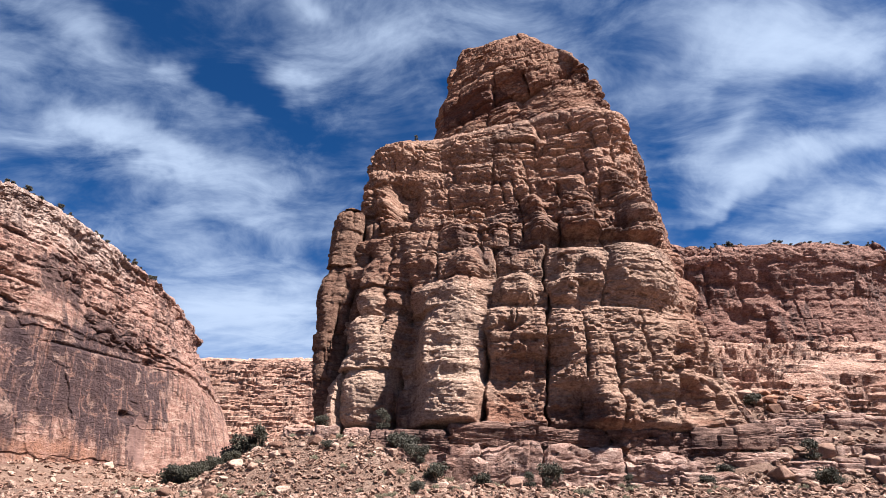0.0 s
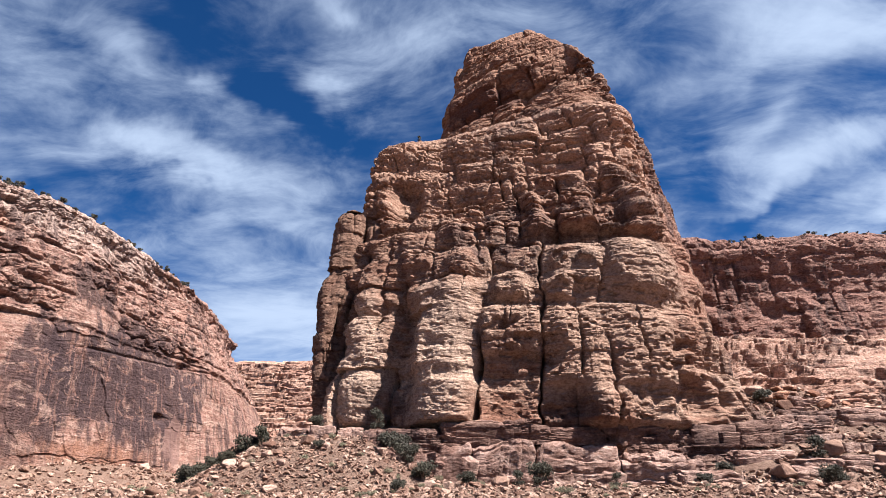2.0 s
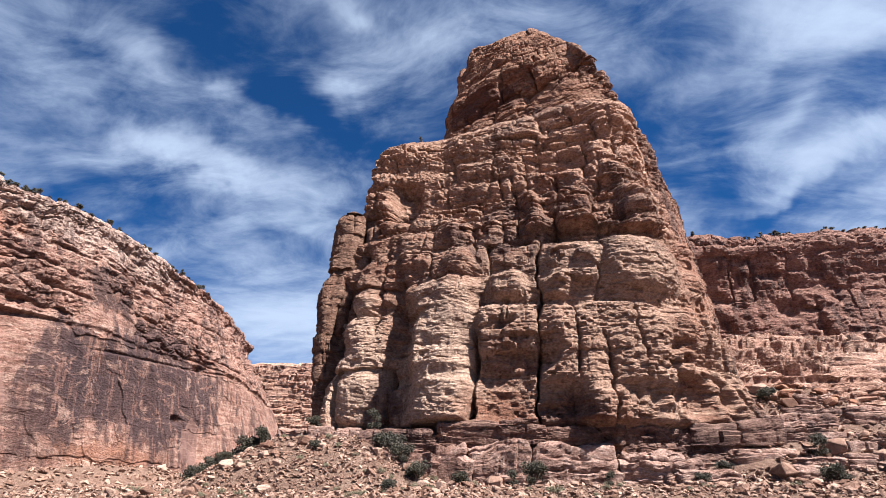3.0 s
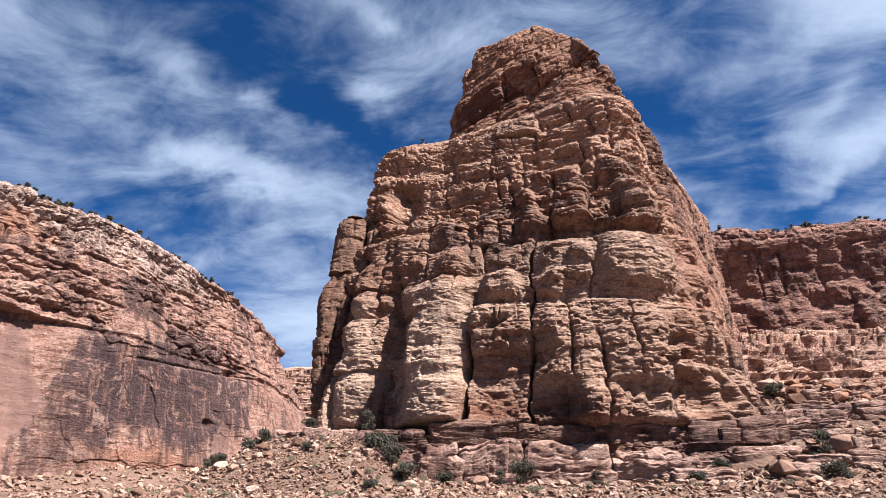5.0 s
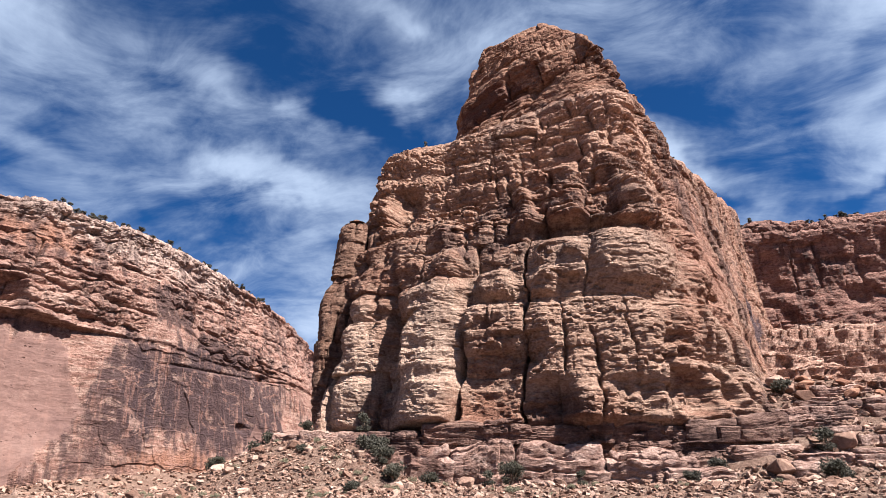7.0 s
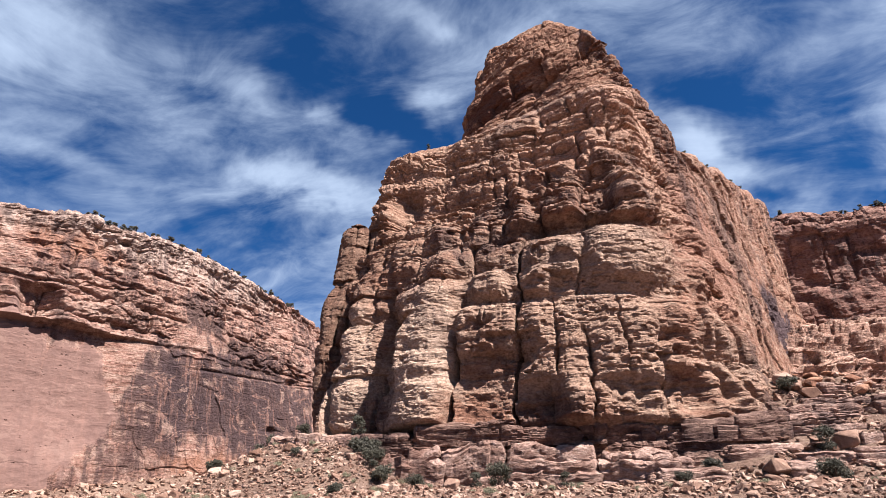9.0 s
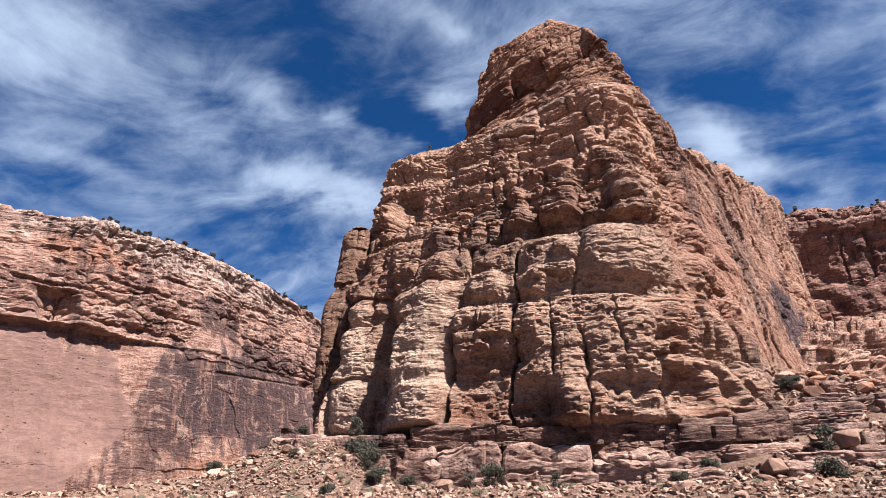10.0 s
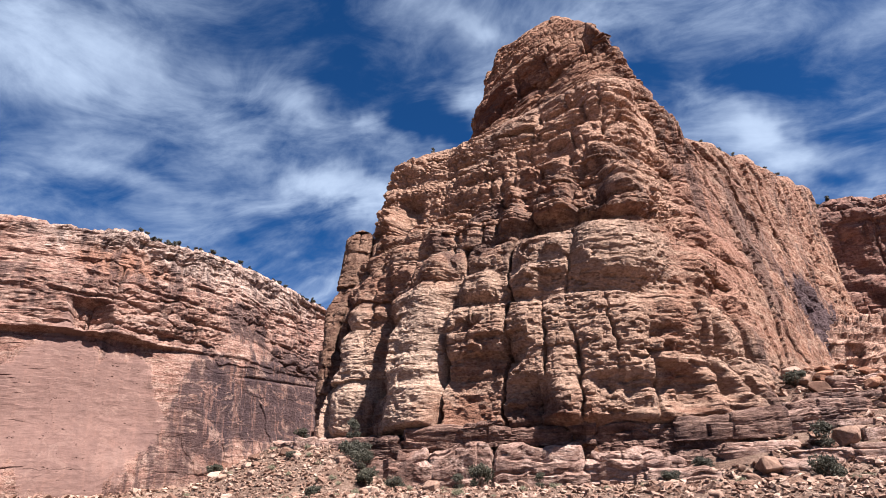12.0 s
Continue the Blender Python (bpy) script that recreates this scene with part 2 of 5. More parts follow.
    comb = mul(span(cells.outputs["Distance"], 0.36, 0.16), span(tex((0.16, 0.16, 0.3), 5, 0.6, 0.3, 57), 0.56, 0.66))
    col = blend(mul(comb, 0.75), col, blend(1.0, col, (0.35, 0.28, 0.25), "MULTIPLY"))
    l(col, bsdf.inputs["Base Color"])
    b1, b2 = n("ShaderNodeBump"), n("ShaderNodeBump")
    l(tex((0.9, 0.9, 2.6), 10, 0.62, 0.3, 9, size=unit), b1.inputs["Height"])
    b1.inputs["Strength"].default_value, b1.inputs["Distance"].default_value = 1.0, relief * 1.7 * unit
    l(tex((4.0, 4.0, 8.0), 8, 0.75, 0.0, 2, size=unit), b2.inputs["Height"])
    b2.inputs["Strength"].default_value, b2.inputs["Distance"].default_value = 1.0, 0.2 * unit
    if plain is not None:
        for b in (b1, b2):
            l(span(plain, 0.0, 1.0, 0.9, 0.15), b.inputs["Strength"])
    b3 = n("ShaderNodeBump")
    b3.invert = True
    b3.inputs["Strength"].default_value, b3.inputs["Distance"].default_value = 0.9, 0.3
    l(comb, b3.inputs["Height"])
    l(b1.outputs[0], b2.inputs["Normal"]), l(b2.outputs[0], b3.inputs["Normal"]), l(b3.outputs[0], bsdf.inputs["Normal"])
    return m


def leafy(name, a, b):
    m = bpy.data.materials.new(name)
    m.use_nodes = True
    nt = m.node_tree
    bsdf = nt.nodes["Principled BSDF"]
    geo, ramp, info = nt.nodes.new("ShaderNodeNewGeometry"), nt.nodes.new("ShaderNodeMix"), nt.nodes.new("ShaderNodeObjectInfo")
    ramp.data_type = "RGBA"
    ramp.inputs[6].default_value, ramp.inputs[7].default_value = (*a, 1), (*b, 1)
    half = nt.nodes.new("ShaderNodeMath")
    half.operation = "MULTIPLY_ADD"
    half.inputs[1].default_value = 0.35
    sc = nt.nodes.new("ShaderNodeMath")
    sc.operation = "MULTIPLY"
    sc.inputs[1].default_value = 0.65
    nt.links.new(geo.outputs["Random Per Island"], sc.inputs[0])
    nt.links.new(info.outputs["Random"], half.inputs[0]), nt.links.new(sc.outputs[0], half.inputs[2])
    nt.links.new(half.outputs[0], ramp.inputs[0]), nt.links.new(ramp.outputs[2], bsdf.inputs["Base Color"])
    bsdf.inputs["Roughness"].default_value = 0.75
    return m


def stone(name, a, b, c):
    """Broken rock: a colour for each stone, with grain."""
    m = bpy.data.materials.new(name)
    m.use_nodes = True
    nt = m.node_tree
    n, l = nt.nodes.new, nt.links.new
    bsdf = nt.nodes["Principled BSDF"]
    bsdf.inputs["Roughness"].default_value = 0.95
    bsdf.inputs["Specular IOR Level"].default_value = 0.2
    geo, info, add, fr = n("ShaderNodeNewGeometry"), n("ShaderNodeObjectInfo"), n("ShaderNodeMath"), n("ShaderNodeMath")
    fr.operation = "FRACT"
    l(geo.outputs["Random Per Island"], add.inputs[0]), l(info.outputs["Random"], add.inputs[1]), l(add.outputs[0], fr.inputs[0])
    ramp = n("ShaderNodeValToRGB")
    ramp.color_ramp.elements[0].color, ramp.color_ramp.elements[1].color = (*a, 1), (*c, 1)
    ramp.color_ramp.elements.new(0.55).color = (*b, 1)
    l(fr.outputs[0], ramp.inputs[0])
    nz, mx = n("ShaderNodeTexNoise"), n("ShaderNodeMix")
    l(geo.outputs["Position"], nz.inputs["Vector"])
    nz.inputs["Scale"].default_value, nz.inputs["Detail"].default_value, nz.inputs["Roughness"].default_value = 1.6, 9, 0.7
    mx.data_type, mx.blend_type = "RGBA", "MULTIPLY"
    mx.inputs[0].default_value = 0.8
    l(ramp.outputs[0], mx.inputs[6])
    gr = n("ShaderNodeValToRGB")
    gr.color_ramp.elements[0].color, gr.color_ramp.elements[1].color = (0.42, 0.36, 0.34, 1), (1.2, 1.12, 1.06, 1)
    gr.color_ramp.elements[0].position, gr.color_ramp.elements[1].position = 0.3, 0.7
    l(nz.outputs["Fac"], gr.inputs[0]), l(gr.outputs[0], mx.inputs[7]), l(mx.outputs[2], bsdf.inputs["Base Color"])
    bp = n("ShaderNodeBump")
    bp.inputs["Strength"].default_value, bp.inputs["Distance"].default_value = 1.0, 0.28
    l(nz.outputs["Fac"], bp.inputs["Height"]), l(bp.outputs[0], bsdf.inputs["Normal"])
    return m


PALE, CREAM, VARNISH_AND_SHADE, PINK = (0.540, 0.385, 0.290), (0.640, 0.485, 0.375), (0.068, 0.044, 0.048), (0.196, 0.120, 0.102)
ROCK_BUTTE = sandstone("butte sandstone", (0.530, 0.372, 0.280), (0.395, 0.216, 0.147), (0.270, 0.132, 0.088), 0.2, bands=0.6, patches=(
    ((8, 86, 30), (30, 20, 14), (0.360, 0.250, 0.189), 0.35), ((-12, 88, 18), (6, 12, 13), CREAM, 0.9), ((1, 84, 20), (6.5, 12, 13), CREAM, 0.95), ((10, 84, 31), (6, 12, 6), PALE, 0.85), ((27, 85, 34), (13, 10, 7), PALE, 0.85),
    # the dark patch at (18, 82, 14) paints the bench's shade along with varnish
    ((31, 84, 15), (4, 10, 5), PALE, 0.7), ((42, 93, 20), (8, 12, 9), PALE, 0.6), ((18, 82, 14), (5, 8, 3.5), VARNISH_AND_SHADE, 0.6), ((5, 100, 66), (24, 20, 7), PALE, 0.35),
    ((24, 92, 57), (5, 8, 2.5), VARNISH_AND_SHADE, 0.4), ((29, 98, 62), (15, 16, 15), (0.590, 0.375, 0.268), 0.8), ((34, 94, 49), (9, 12, 9), (0.560, 0.360, 0.260), 0.75), ((75, 196, 51), (30, 46, 12), (0.095, 0.064, 0.075), 0.95), ((23, 83, 23), (12, 8, 10), (0.520, 0.360, 0.268), 0.75), ((-11, 95, 42), (8, 10, 9), (0.235, 0.132, 0.092), 0.6), ((20, 94, 51), (13, 10, 8), (0.370, 0.190, 0.125), 0.3), ((4, 98, 58), (28, 16, 18), (0.560, 0.375, 0.270), 0.55), ((58, 142, 60), (14, 30, 15), (0.180, 0.105, 0.090), 0.4), ((53, 126, 48), (7, 9, 16), (0.110, 0.070, 0.065), 0.6), ((45, 108, 48), (9, 18, 22), (0.410, 0.225, 0.160), 0.75)))
# the butte's rock made darker, for the shade that lies on the pillars
ROCK_PILLAR = sandstone("shade-darkened pillar sandstone", (0.360, 0.240, 0.175), (0.250, 0.145, 0.100), (0.165, 0.088, 0.062), 0.35, bands=0.4)
# the dark patch paints shade into the hollow of the summit's front
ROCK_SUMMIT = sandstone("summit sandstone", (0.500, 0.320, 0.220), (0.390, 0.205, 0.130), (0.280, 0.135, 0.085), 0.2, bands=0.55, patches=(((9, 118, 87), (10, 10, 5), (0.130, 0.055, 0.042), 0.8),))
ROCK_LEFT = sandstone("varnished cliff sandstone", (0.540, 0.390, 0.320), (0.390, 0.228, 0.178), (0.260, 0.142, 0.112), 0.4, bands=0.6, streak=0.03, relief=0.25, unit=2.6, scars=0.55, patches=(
    ((-160, 285, 50), (32, 72, 30), VARNISH_AND_SHADE, 0.95), ((-166, 232, 46), (30, 24, 26), VARNISH_AND_SHADE, 0.85), ((-170, 216, 28), (22, 18, 22), (0.100, 0.060, 0.055), 0.7), ((-169, 250, 90), (14, 17, 12), (0.085, 0.053, 0.052), 0.85), ((-165, 296, 77), (14, 26, 9), (0.085, 0.053, 0.052), 0.85),
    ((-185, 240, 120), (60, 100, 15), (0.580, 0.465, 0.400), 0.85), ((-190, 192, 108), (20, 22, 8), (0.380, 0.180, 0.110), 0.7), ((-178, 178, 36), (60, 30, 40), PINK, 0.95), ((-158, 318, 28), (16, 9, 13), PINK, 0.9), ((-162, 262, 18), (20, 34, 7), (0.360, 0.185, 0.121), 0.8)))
ROCK_FAR = sandstone("red cliff sandstone", (0.480, 0.305, 0.245), (0.375, 0.208, 0.165), (0.265, 0.138, 0.110), 0.3, bands=0.35, relief=0.4, unit=2.6)
ROCK_APRON = sandstone("slope sandstone", (0.720, 0.520, 0.410), (0.560, 0.345, 0.262), (0.370, 0.210, 0.156), 0.2, bands=0.6, relief=0.4, unit=2.2)
ROCK_LEDGE = sandstone("pink ledge sandstone", (0.600, 0.455, 0.385), (0.480, 0.325, 0.268), (0.300, 0.182, 0.146), 0.25, bands=0.3, relief=0.2)
# recessed courses: desert varnish plus the undercut's shade, both put into the colour
ROCK_DARK = sandstone("varnished and shade-darkened ledge sandstone", (0.420, 0.285, 0.228), (0.240, 0.142, 0.112), (0.110, 0.064, 0.056), 0.45, bands=0.4, relief=0.2)
SOIL = sandstone("sandy talus", (0.320, 0.238, 0.186), (0.260, 0.176, 0.134), (0.185, 0.116, 0.086), 0.0, bands=0.2, relief=0.25)
RUBBLE = stone("broken sandstone", tint((0.190, 0.112, 0.082)), tint((0.370, 0.256, 0.200)), tint((0.580, 0.450, 0.370)))
SLAB = stone("orange slab sandstone", tint((0.230, 0.115, 0.075)), tint((0.370, 0.205, 0.136)), tint((0.480, 0.310, 0.225)))
LEAF = leafy("juniper foliage", (0.008, 0.0068, 0.0018), (0.022, 0.0185, 0.005))
SAGE = leafy("dry shrub foliage", (0.09, 0.085, 0.05), (0.16, 0.14, 0.085))
BARK = stone("juniper bark", (0.13, 0.09, 0.07), (0.17, 0.12, 0.09), (0.22, 0.17, 0.13))


# ---- noise on arrays ----
def hashed(ix, iy, iz, seed):
    h = (ix.astype(np.int64) * 374761393 + iy.astype(np.int64) * 668265263 + iz.astype(np.int64) * 2147483647 + seed * 1274126177) & 0xFFFFFFFF
    h = ((h ^ (h >> 13)) * 1274126177) & 0xFFFFFFFF
    h = ((h ^ (h >> 16)) * 2246822519) & 0xFFFFFFFF
    return ((h ^ (h >> 15)) & 0xFFFFFF) / float(0xFFFFFF)


def vnoise(x, y, z, seed=0):
    """Smooth noise from -1 to 1."""
    x, y, z = np.broadcast_arrays(np.asarray(x, float), np.asarray(y, float), np.asarray(z, float))
    ix, iy, iz = np.floor(x), np.floor(y), np.floor(z)
    fx, fy, fz = x - ix, y - iy, z - iz
    fx, fy, fz = (f * f * f * (f * (f * 6 - 15) + 10) for f in (fx, fy, fz))
    r = 0.0
    for a in (0, 1):
        wx = fx if a else 1 - fx
        for b in (0, 1):
            wy = fy if b else 1 - fy
            for c in (0, 1):
                r = r + wx * wy * (fz if c else 1 - fz) * hashed(ix + a, iy + b, iz + c, seed)
    return 2 * r - 1


def fbm(x, y, z, octaves=4, seed=0, gain=0.5):
    total, amp, norm = 0.0, 1.0, 0.0
    for k in range(octaves):
        total = total + amp * vnoise(x * 2 ** k, y * 2 ** k, z * 2 ** k, seed + 17 * k)
        norm += amp
        amp *= gain
    return total / norm


def ridged(x, y, z, octaves=4, seed=0):
    total, amp, norm = 0.0, 1.0, 0.0
    for k in range(octaves):
        total = total + amp * (1 - 2 * np.abs(vnoise(x * 2 ** k, y * 2 ** k, z * 2 ** k, seed + 31 * k)))
        norm += amp
        amp *= 0.5
    return total / norm


def smooth(a, b, v):
    f = np.clip((v - a) / (b - a), 0, 1)
    return f * f * (3 - 2 * f)


# ---- mesh helpers ----
def mesh_from(name, verts, faces, material, shade_smooth=True):
    me = bpy.data.meshes.new(name)
    verts, faces = np.asarray(verts, np.float32), np.asarray(faces, np.int32)
    me.vertices.add(len(verts))
    me.vertices.foreach_set("co", verts.ravel())
    k = faces.shape[1]
    me.loops.add(faces.size)
    me.loops.foreach_set("vertex_index", faces.ravel())
    me.polygons.add(len(faces))
    me.polygons.foreach_set("loop_start", np.arange(0, faces.size, k, dtype=np.int32))
    me.polygons.foreach_set("use_smooth", np.full(len(faces), shade_smooth))
    me.update(calc_edges=True)
    me.materials.append(material)
    return me


def grid_faces(nu, nv):
    i = np.arange(nu - 1)[:, None] * nv + np.arange(nv - 1)[None, :]
    return np.stack([i, i + nv, i + nv + 1, i + 1], -1).reshape(-1, 4)


def part(name, mesh, parent, label=""):
    ob = new(name, mesh)
    ob.parent = parent
    return tagged(ob, label) if label else ob


def spline(points, steps):
    """Catmull-Rom through the points, with that many steps on each stretch."""
    p = np.asarray(points, float)
    p = np.vstack([2 * p[0] - p[1], p, 2 * p[-1] - p[-2]])
    out = []
    for i, k in enumerate(steps):
        a, b, c, d = p[i:i + 4]
        t = (np.arange(k) / k)[:, None]
        out.append(0.5 * (2 * b + (c - a) * t + (2 * a - 5 * b + 4 * c - d) * t ** 2 + (3 * b - a - 3 * c + d) * t ** 3))
    out.append(p[-2:-1])
    return np.vstack(out)


def skin(rails, usteps, vsteps):
    """A surface over rails, each a row of corners from one end of the rock to the other, the lowest rail first."""
    lines = np.stack([spline(r, usteps) for r in rails])
    return np.stack([spline(lines[:, i], vsteps) for i in range(lines.shape[1])])


def outward(g):
    du, dv = np.gradient(g, axis=0), np.gradient(g, axis=1)
    nrm = np.cross(du, dv)
    return nrm / (np.linalg.norm(nrm, axis=2, keepdims=True) + 1e-9)


# ---- rock relief ----
def beds_of(z0, z1, thin, thick, seed):
    r = random.Random(seed)
    out = [z0]
    while out[-1] < z1:
        out.append(out[-1] + (thin + (thick - thin) * r.random() ** 1.6))
    return np.array(out)


def joints(s, width, seed, row):
    """Blocks along a bed: fraction across the block and a number of its own."""
    q = s / width
    i = np.floor(q)
    zero = np.zeros_like(i)

    def at(k):
        return k + 0.75 * (hashed(k, row, zero, seed) - 0.5)
    a, b, c = at(i), at(i + 1), at(i - 1)
    lo = np.where(q < a, c, np.where(q < b, a, b))
    hi = np.where(q < a, a, np.where(q < b, b, at(i + 2)))
    who = np.where(q < a, i - 1, np.where(q < b, i, i + 1))
    return (q - lo) / np.maximum(hi - lo, 1e-3), hashed(who, row, zero + 5, seed)


def relief(s, z, p, seed, bench=9.0, bed=(0.8, 2.6), block=6.0, bench_amp=0.8, bed_amp=0.5, block_amp=0.6, rough=0.5, big=1.5, warp=1.2, pits=0.5, fine=1.0, lean=0.0, nose=0.0):
    """Metres by which bedded, jointed rock stands out: benches, beds and thin beds, each broken by joints into blocks with
    faces of their own. Sound and shattered stretches alternate. The amounts may be arrays."""
    g0, own0 = joints(s + 1.2 * fbm(s / 6, z / 7, 0, 2, seed + 70), block * 0.9, seed + 71, np.floor((z + 4 * vnoise(s / 9, 0, 0, seed + 72)) / bench))
    zw = z + warp * (fbm(s / 30, z / 60, 0, 2, seed) + 0.9 * fbm(s / 11, z / 14, 0, 2, seed + 73)) + 0.4 * fbm(s / 4, z / 4, 0, 2, seed + 1) + 0.9 * warp * (own0 - 0.5)
    low, high = z.min() - 8, z.max() + 8
    d = big * (fbm(s / 16, z / 22, 0.3, 3, seed + 2) + 0.5 * fbm(s / 7, z / 10, 0.6, 2, seed + 6))
    sound = smooth(-0.35, 0.3, fbm(s / 11, z / 8, 0, 3, seed + 80))
    for thin, thick, wide, off, step, k in ((bench * 0.6, bench * 1.4, block * 1.4, bench_amp, block_amp, 3), (bed[0], bed[1], block * 0.6, bed_amp, block_amp * 0.5, 4),
                                            (bed[0] * 0.35, bed[1] * 0.4, block * 0.22, bed_amp * 0.4 * fine, block_amp * 0.22 * fine, 5)):
        edges = beds_of(low, high, thin, thick, seed + k)
        i = np.clip(np.searchsorted(edges, zw.ravel()).reshape(zw.shape), 1, len(edges) - 1)
        tall = edges[i] - edges[i - 1]
        f = (zw - edges[i - 1]) / tall
        row = i.astype(float)
        g, own = joints(s + 0.5 * fbm(s / 4, z / 5, 0, 2, seed + 8 + k), wide, seed + k, row)
        cut, tip, slant = np.modf(own * 7.13)[0], np.modf(own * 31.7)[0], np.modf(own * 101.3)[0]
        proud = hashed(row, row * 0, row * 0 + 3, seed + k) - 0.5
        fade = np.clip(0.7 + 0.9 * vnoise(s / 9, row * 3.7, 0, seed + 5 + k), 0.1, 1.5)
        calm = 1.0 if k == 3 else 0.25 + 0.75 * sound
        size = np.sqrt(tall)
        if k < 5:
            d = d + np.clip(lean, -0.3, 2.2) * (f - 0.5) * tall * (0.2 if k == 3 else 0.45 + 0.45 * sound)
        # the bed stands proud, leans out over the one below, and is notched at its foot
        d = d + calm * off * size * (0.9 * proud * fade + (0.9 * tip - 0.1) * (f - 0.5) - 0.45 * np.exp(-f * tall / 0.16) * fade)
        if k == 4:
            d = d - nose * tall * (0.15 + 0.6 * fade * smooth(0.1, 0.6, sound + 0.5 * vnoise(s / 5, row * 1.9, 0, seed + 90))) * (0.30 * np.clip((f - 0.65) / 0.35, 0, 1) ** 2 + 0.30 * np.exp(-f * tall / 0.3))
        d = d + calm * step * (1.3 * (own - 0.5) + 1.2 * (slant - 0.5) * (g - 0.5) - 0.6 * cut * (np.exp(-g * wide / 0.14) + np.exp(-(1 - g) * wide / 0.14)))
    d = d + rough * (0.55 * ridged(s / 3.5, z / 3.0, p[..., 1] / 8, 4, seed + 40) + (0.15 + 0.35 * sound) * fbm(s / 0.8, z / 0.5, 0, 3, seed + 50, 0.6))
    hollow = smooth(0.4, 0.7, vnoise(s / 0.9, z / 0.6, 0, seed + 60)) * smooth(0.0, 0.4, vnoise(s / 7, z / 2.2, 0, seed + 61))
    return d - pits * hollow


def pillows(s, z, lean, seed, edges, wide, amp, plumb=0.5, head=0.45, notch=0.6, gap=0.35, wander=0.8, own_step=1.0, back=1.0):
    """Metres by which beds of rounded blocks stand out: each block stands plumb, curves back at its head, and is notched at
    its foot and at its joints; here and there beds run together. The amounts may be arrays."""
    zw = z + wander * (fbm(s / 14, z / 30, 0, 2, seed) + 0.5 * fbm(s / 5, z / 9, 0, 2, seed + 1)) + 0.05 * wide * fbm(s / (0.35 * wide), z / (0.3 * wide), 0, 2, seed + 5)
    i = np.clip(np.searchsorted(edges, zw.ravel()).reshape(zw.shape), 1, len(edges) - 1)
    tall = edges[i] - edges[i - 1]
    f = np.clip((zw - edges[i - 1]) / tall, 0, 1)
    row = i.astype(float)
    g, own = joints(s + 0.5 * fbm(s / 4, z / 6, 0, 2, seed + 2), wide, seed + 3, row)
    cut, bulk = np.modf(own * 7.13)[0], np.modf(own * 31.7)[0]
    fade = 0.1 + 1.15 * smooth(-0.3, 0.5, 0.8 * vnoise(s / (1.5 * wide), row * 3.7, 0, seed + 4) + 1.1 * fbm(s / (1.9 * wide), z / (1.1 * wide), 0, 2, seed + 6))
    joint = np.exp(-g * wide / gap) + np.exp(-(1 - g) * wide / gap)
    rounded = (np.abs(2 * g - 1) ** 4) * 0.25
    reach = 0.25 + head * (0.4 + 0.9 * bulk)
    top = np.clip((f - (1 - reach)) / reach, 0, 1) ** 2
    d = np.clip(lean, -0.3, 2.2) * (f - 0.5) * tall * plumb * (0.5 + 0.6 * fade)
    return d + amp * fade * (own_step * (own - 0.5) - 0.75 * back * top - notch * (0.3 + 1.4 * np.modf(own * 53.3)[0]) * np.exp(-f * tall / (0.12 * tall + 0.15)) - rounded - 0.55 * cut * joint)


def grain(s, z, seed, size, coarse, fine):
    """Uneven weathered skin, no finer than the given size."""
    patch = smooth(-0.4, 0.4, fbm(s / (14 * size), z / (9 * size), 0, 2, seed + 1))
    return coarse * ridged(s / (11 * size), z / (7 * size), 0.3, 3, seed) + fine * (0.35 + 0.65 * patch) * fbm(s / (2.6 * size), z / (1.5 * size), 0, 2, seed + 2, 0.6)


def crack(d, a, b, x0, z0, x1, z1, width, depth):
    """Cuts a joint that runs from (x0, z0) to (x1, z1) on the face; a and b are the face's own coordinates."""
    f = np.clip((b - z0) / (z1 - z0), 0, 1)
    mid = x0 + (x1 - x0) * f + 0.45 * vnoise(b / 3.7, x0, 0, 3) + 0.25 * vnoise(b / 0.9, x0, 0, 4)
    width = width * (1 + 0.6 * vnoise(b / 3.1, x0 * 3, 0, 5))
    depth = depth * np.clip(0.85 + 0.9 * vnoise(b / 3.3, x0 * 5, 0, 6), 0.1, 1.6)
    inside = smooth(z0 - 0.8, z0 + 0.8, b) * (1 - smooth(z1 - 1.5, z1 + 1.0, b))
    return d - depth * inside * (0.8 * np.exp(-((a - mid) / width) ** 2) + 0.2 * np.exp(-np.abs(a - mid) / (3.5 * width)))


def boss(d, a, b, x, z, rx, rz, height, square=2.0):
    """A swelling of the face (or a hollow, with a negative height)."""
    q = np.abs((a - x) / rx) ** square + np.abs((b - z) / rz) ** square
    return d + height * np.exp(-q ** 1.5)


def rib(d, a, b, path, foot, tip, height):
    """A rounded rib that runs up the face along a path of (x, z), with a width at its foot and its tip."""
    xs, zs = zip(*path)
    f = np.clip((b - zs[0]) / (zs[-1] - zs[0]), 0, 1)
    mid = np.interp(b, zs, xs) + 0.4 * vnoise(b / 4.0, xs[0], 0, 9)
    inside = smooth(zs[0] - 2, zs[0] + 1, b) * (1 - smooth(zs[-1] - 3.5, zs[-1] + 1, b))
    return d + height * (1.25 - 0.6 * f) * inside * np.exp(-np.abs((a - mid) / (foot + (tip - foot) * f)) ** 3)


def flatten(n, keep=0.35):
    h = n.copy()
    h[..., 2] *= keep
    return h / (np.linalg.norm(h, axis=2, keepdims=True) + 1e-9)


def arc(g, row):
    return np.concatenate([[0], np.cumsum(np.linalg.norm(np.diff(g[:, row], axis=0), axis=1))])[:, None] * np.ones((1, g.shape[1]))


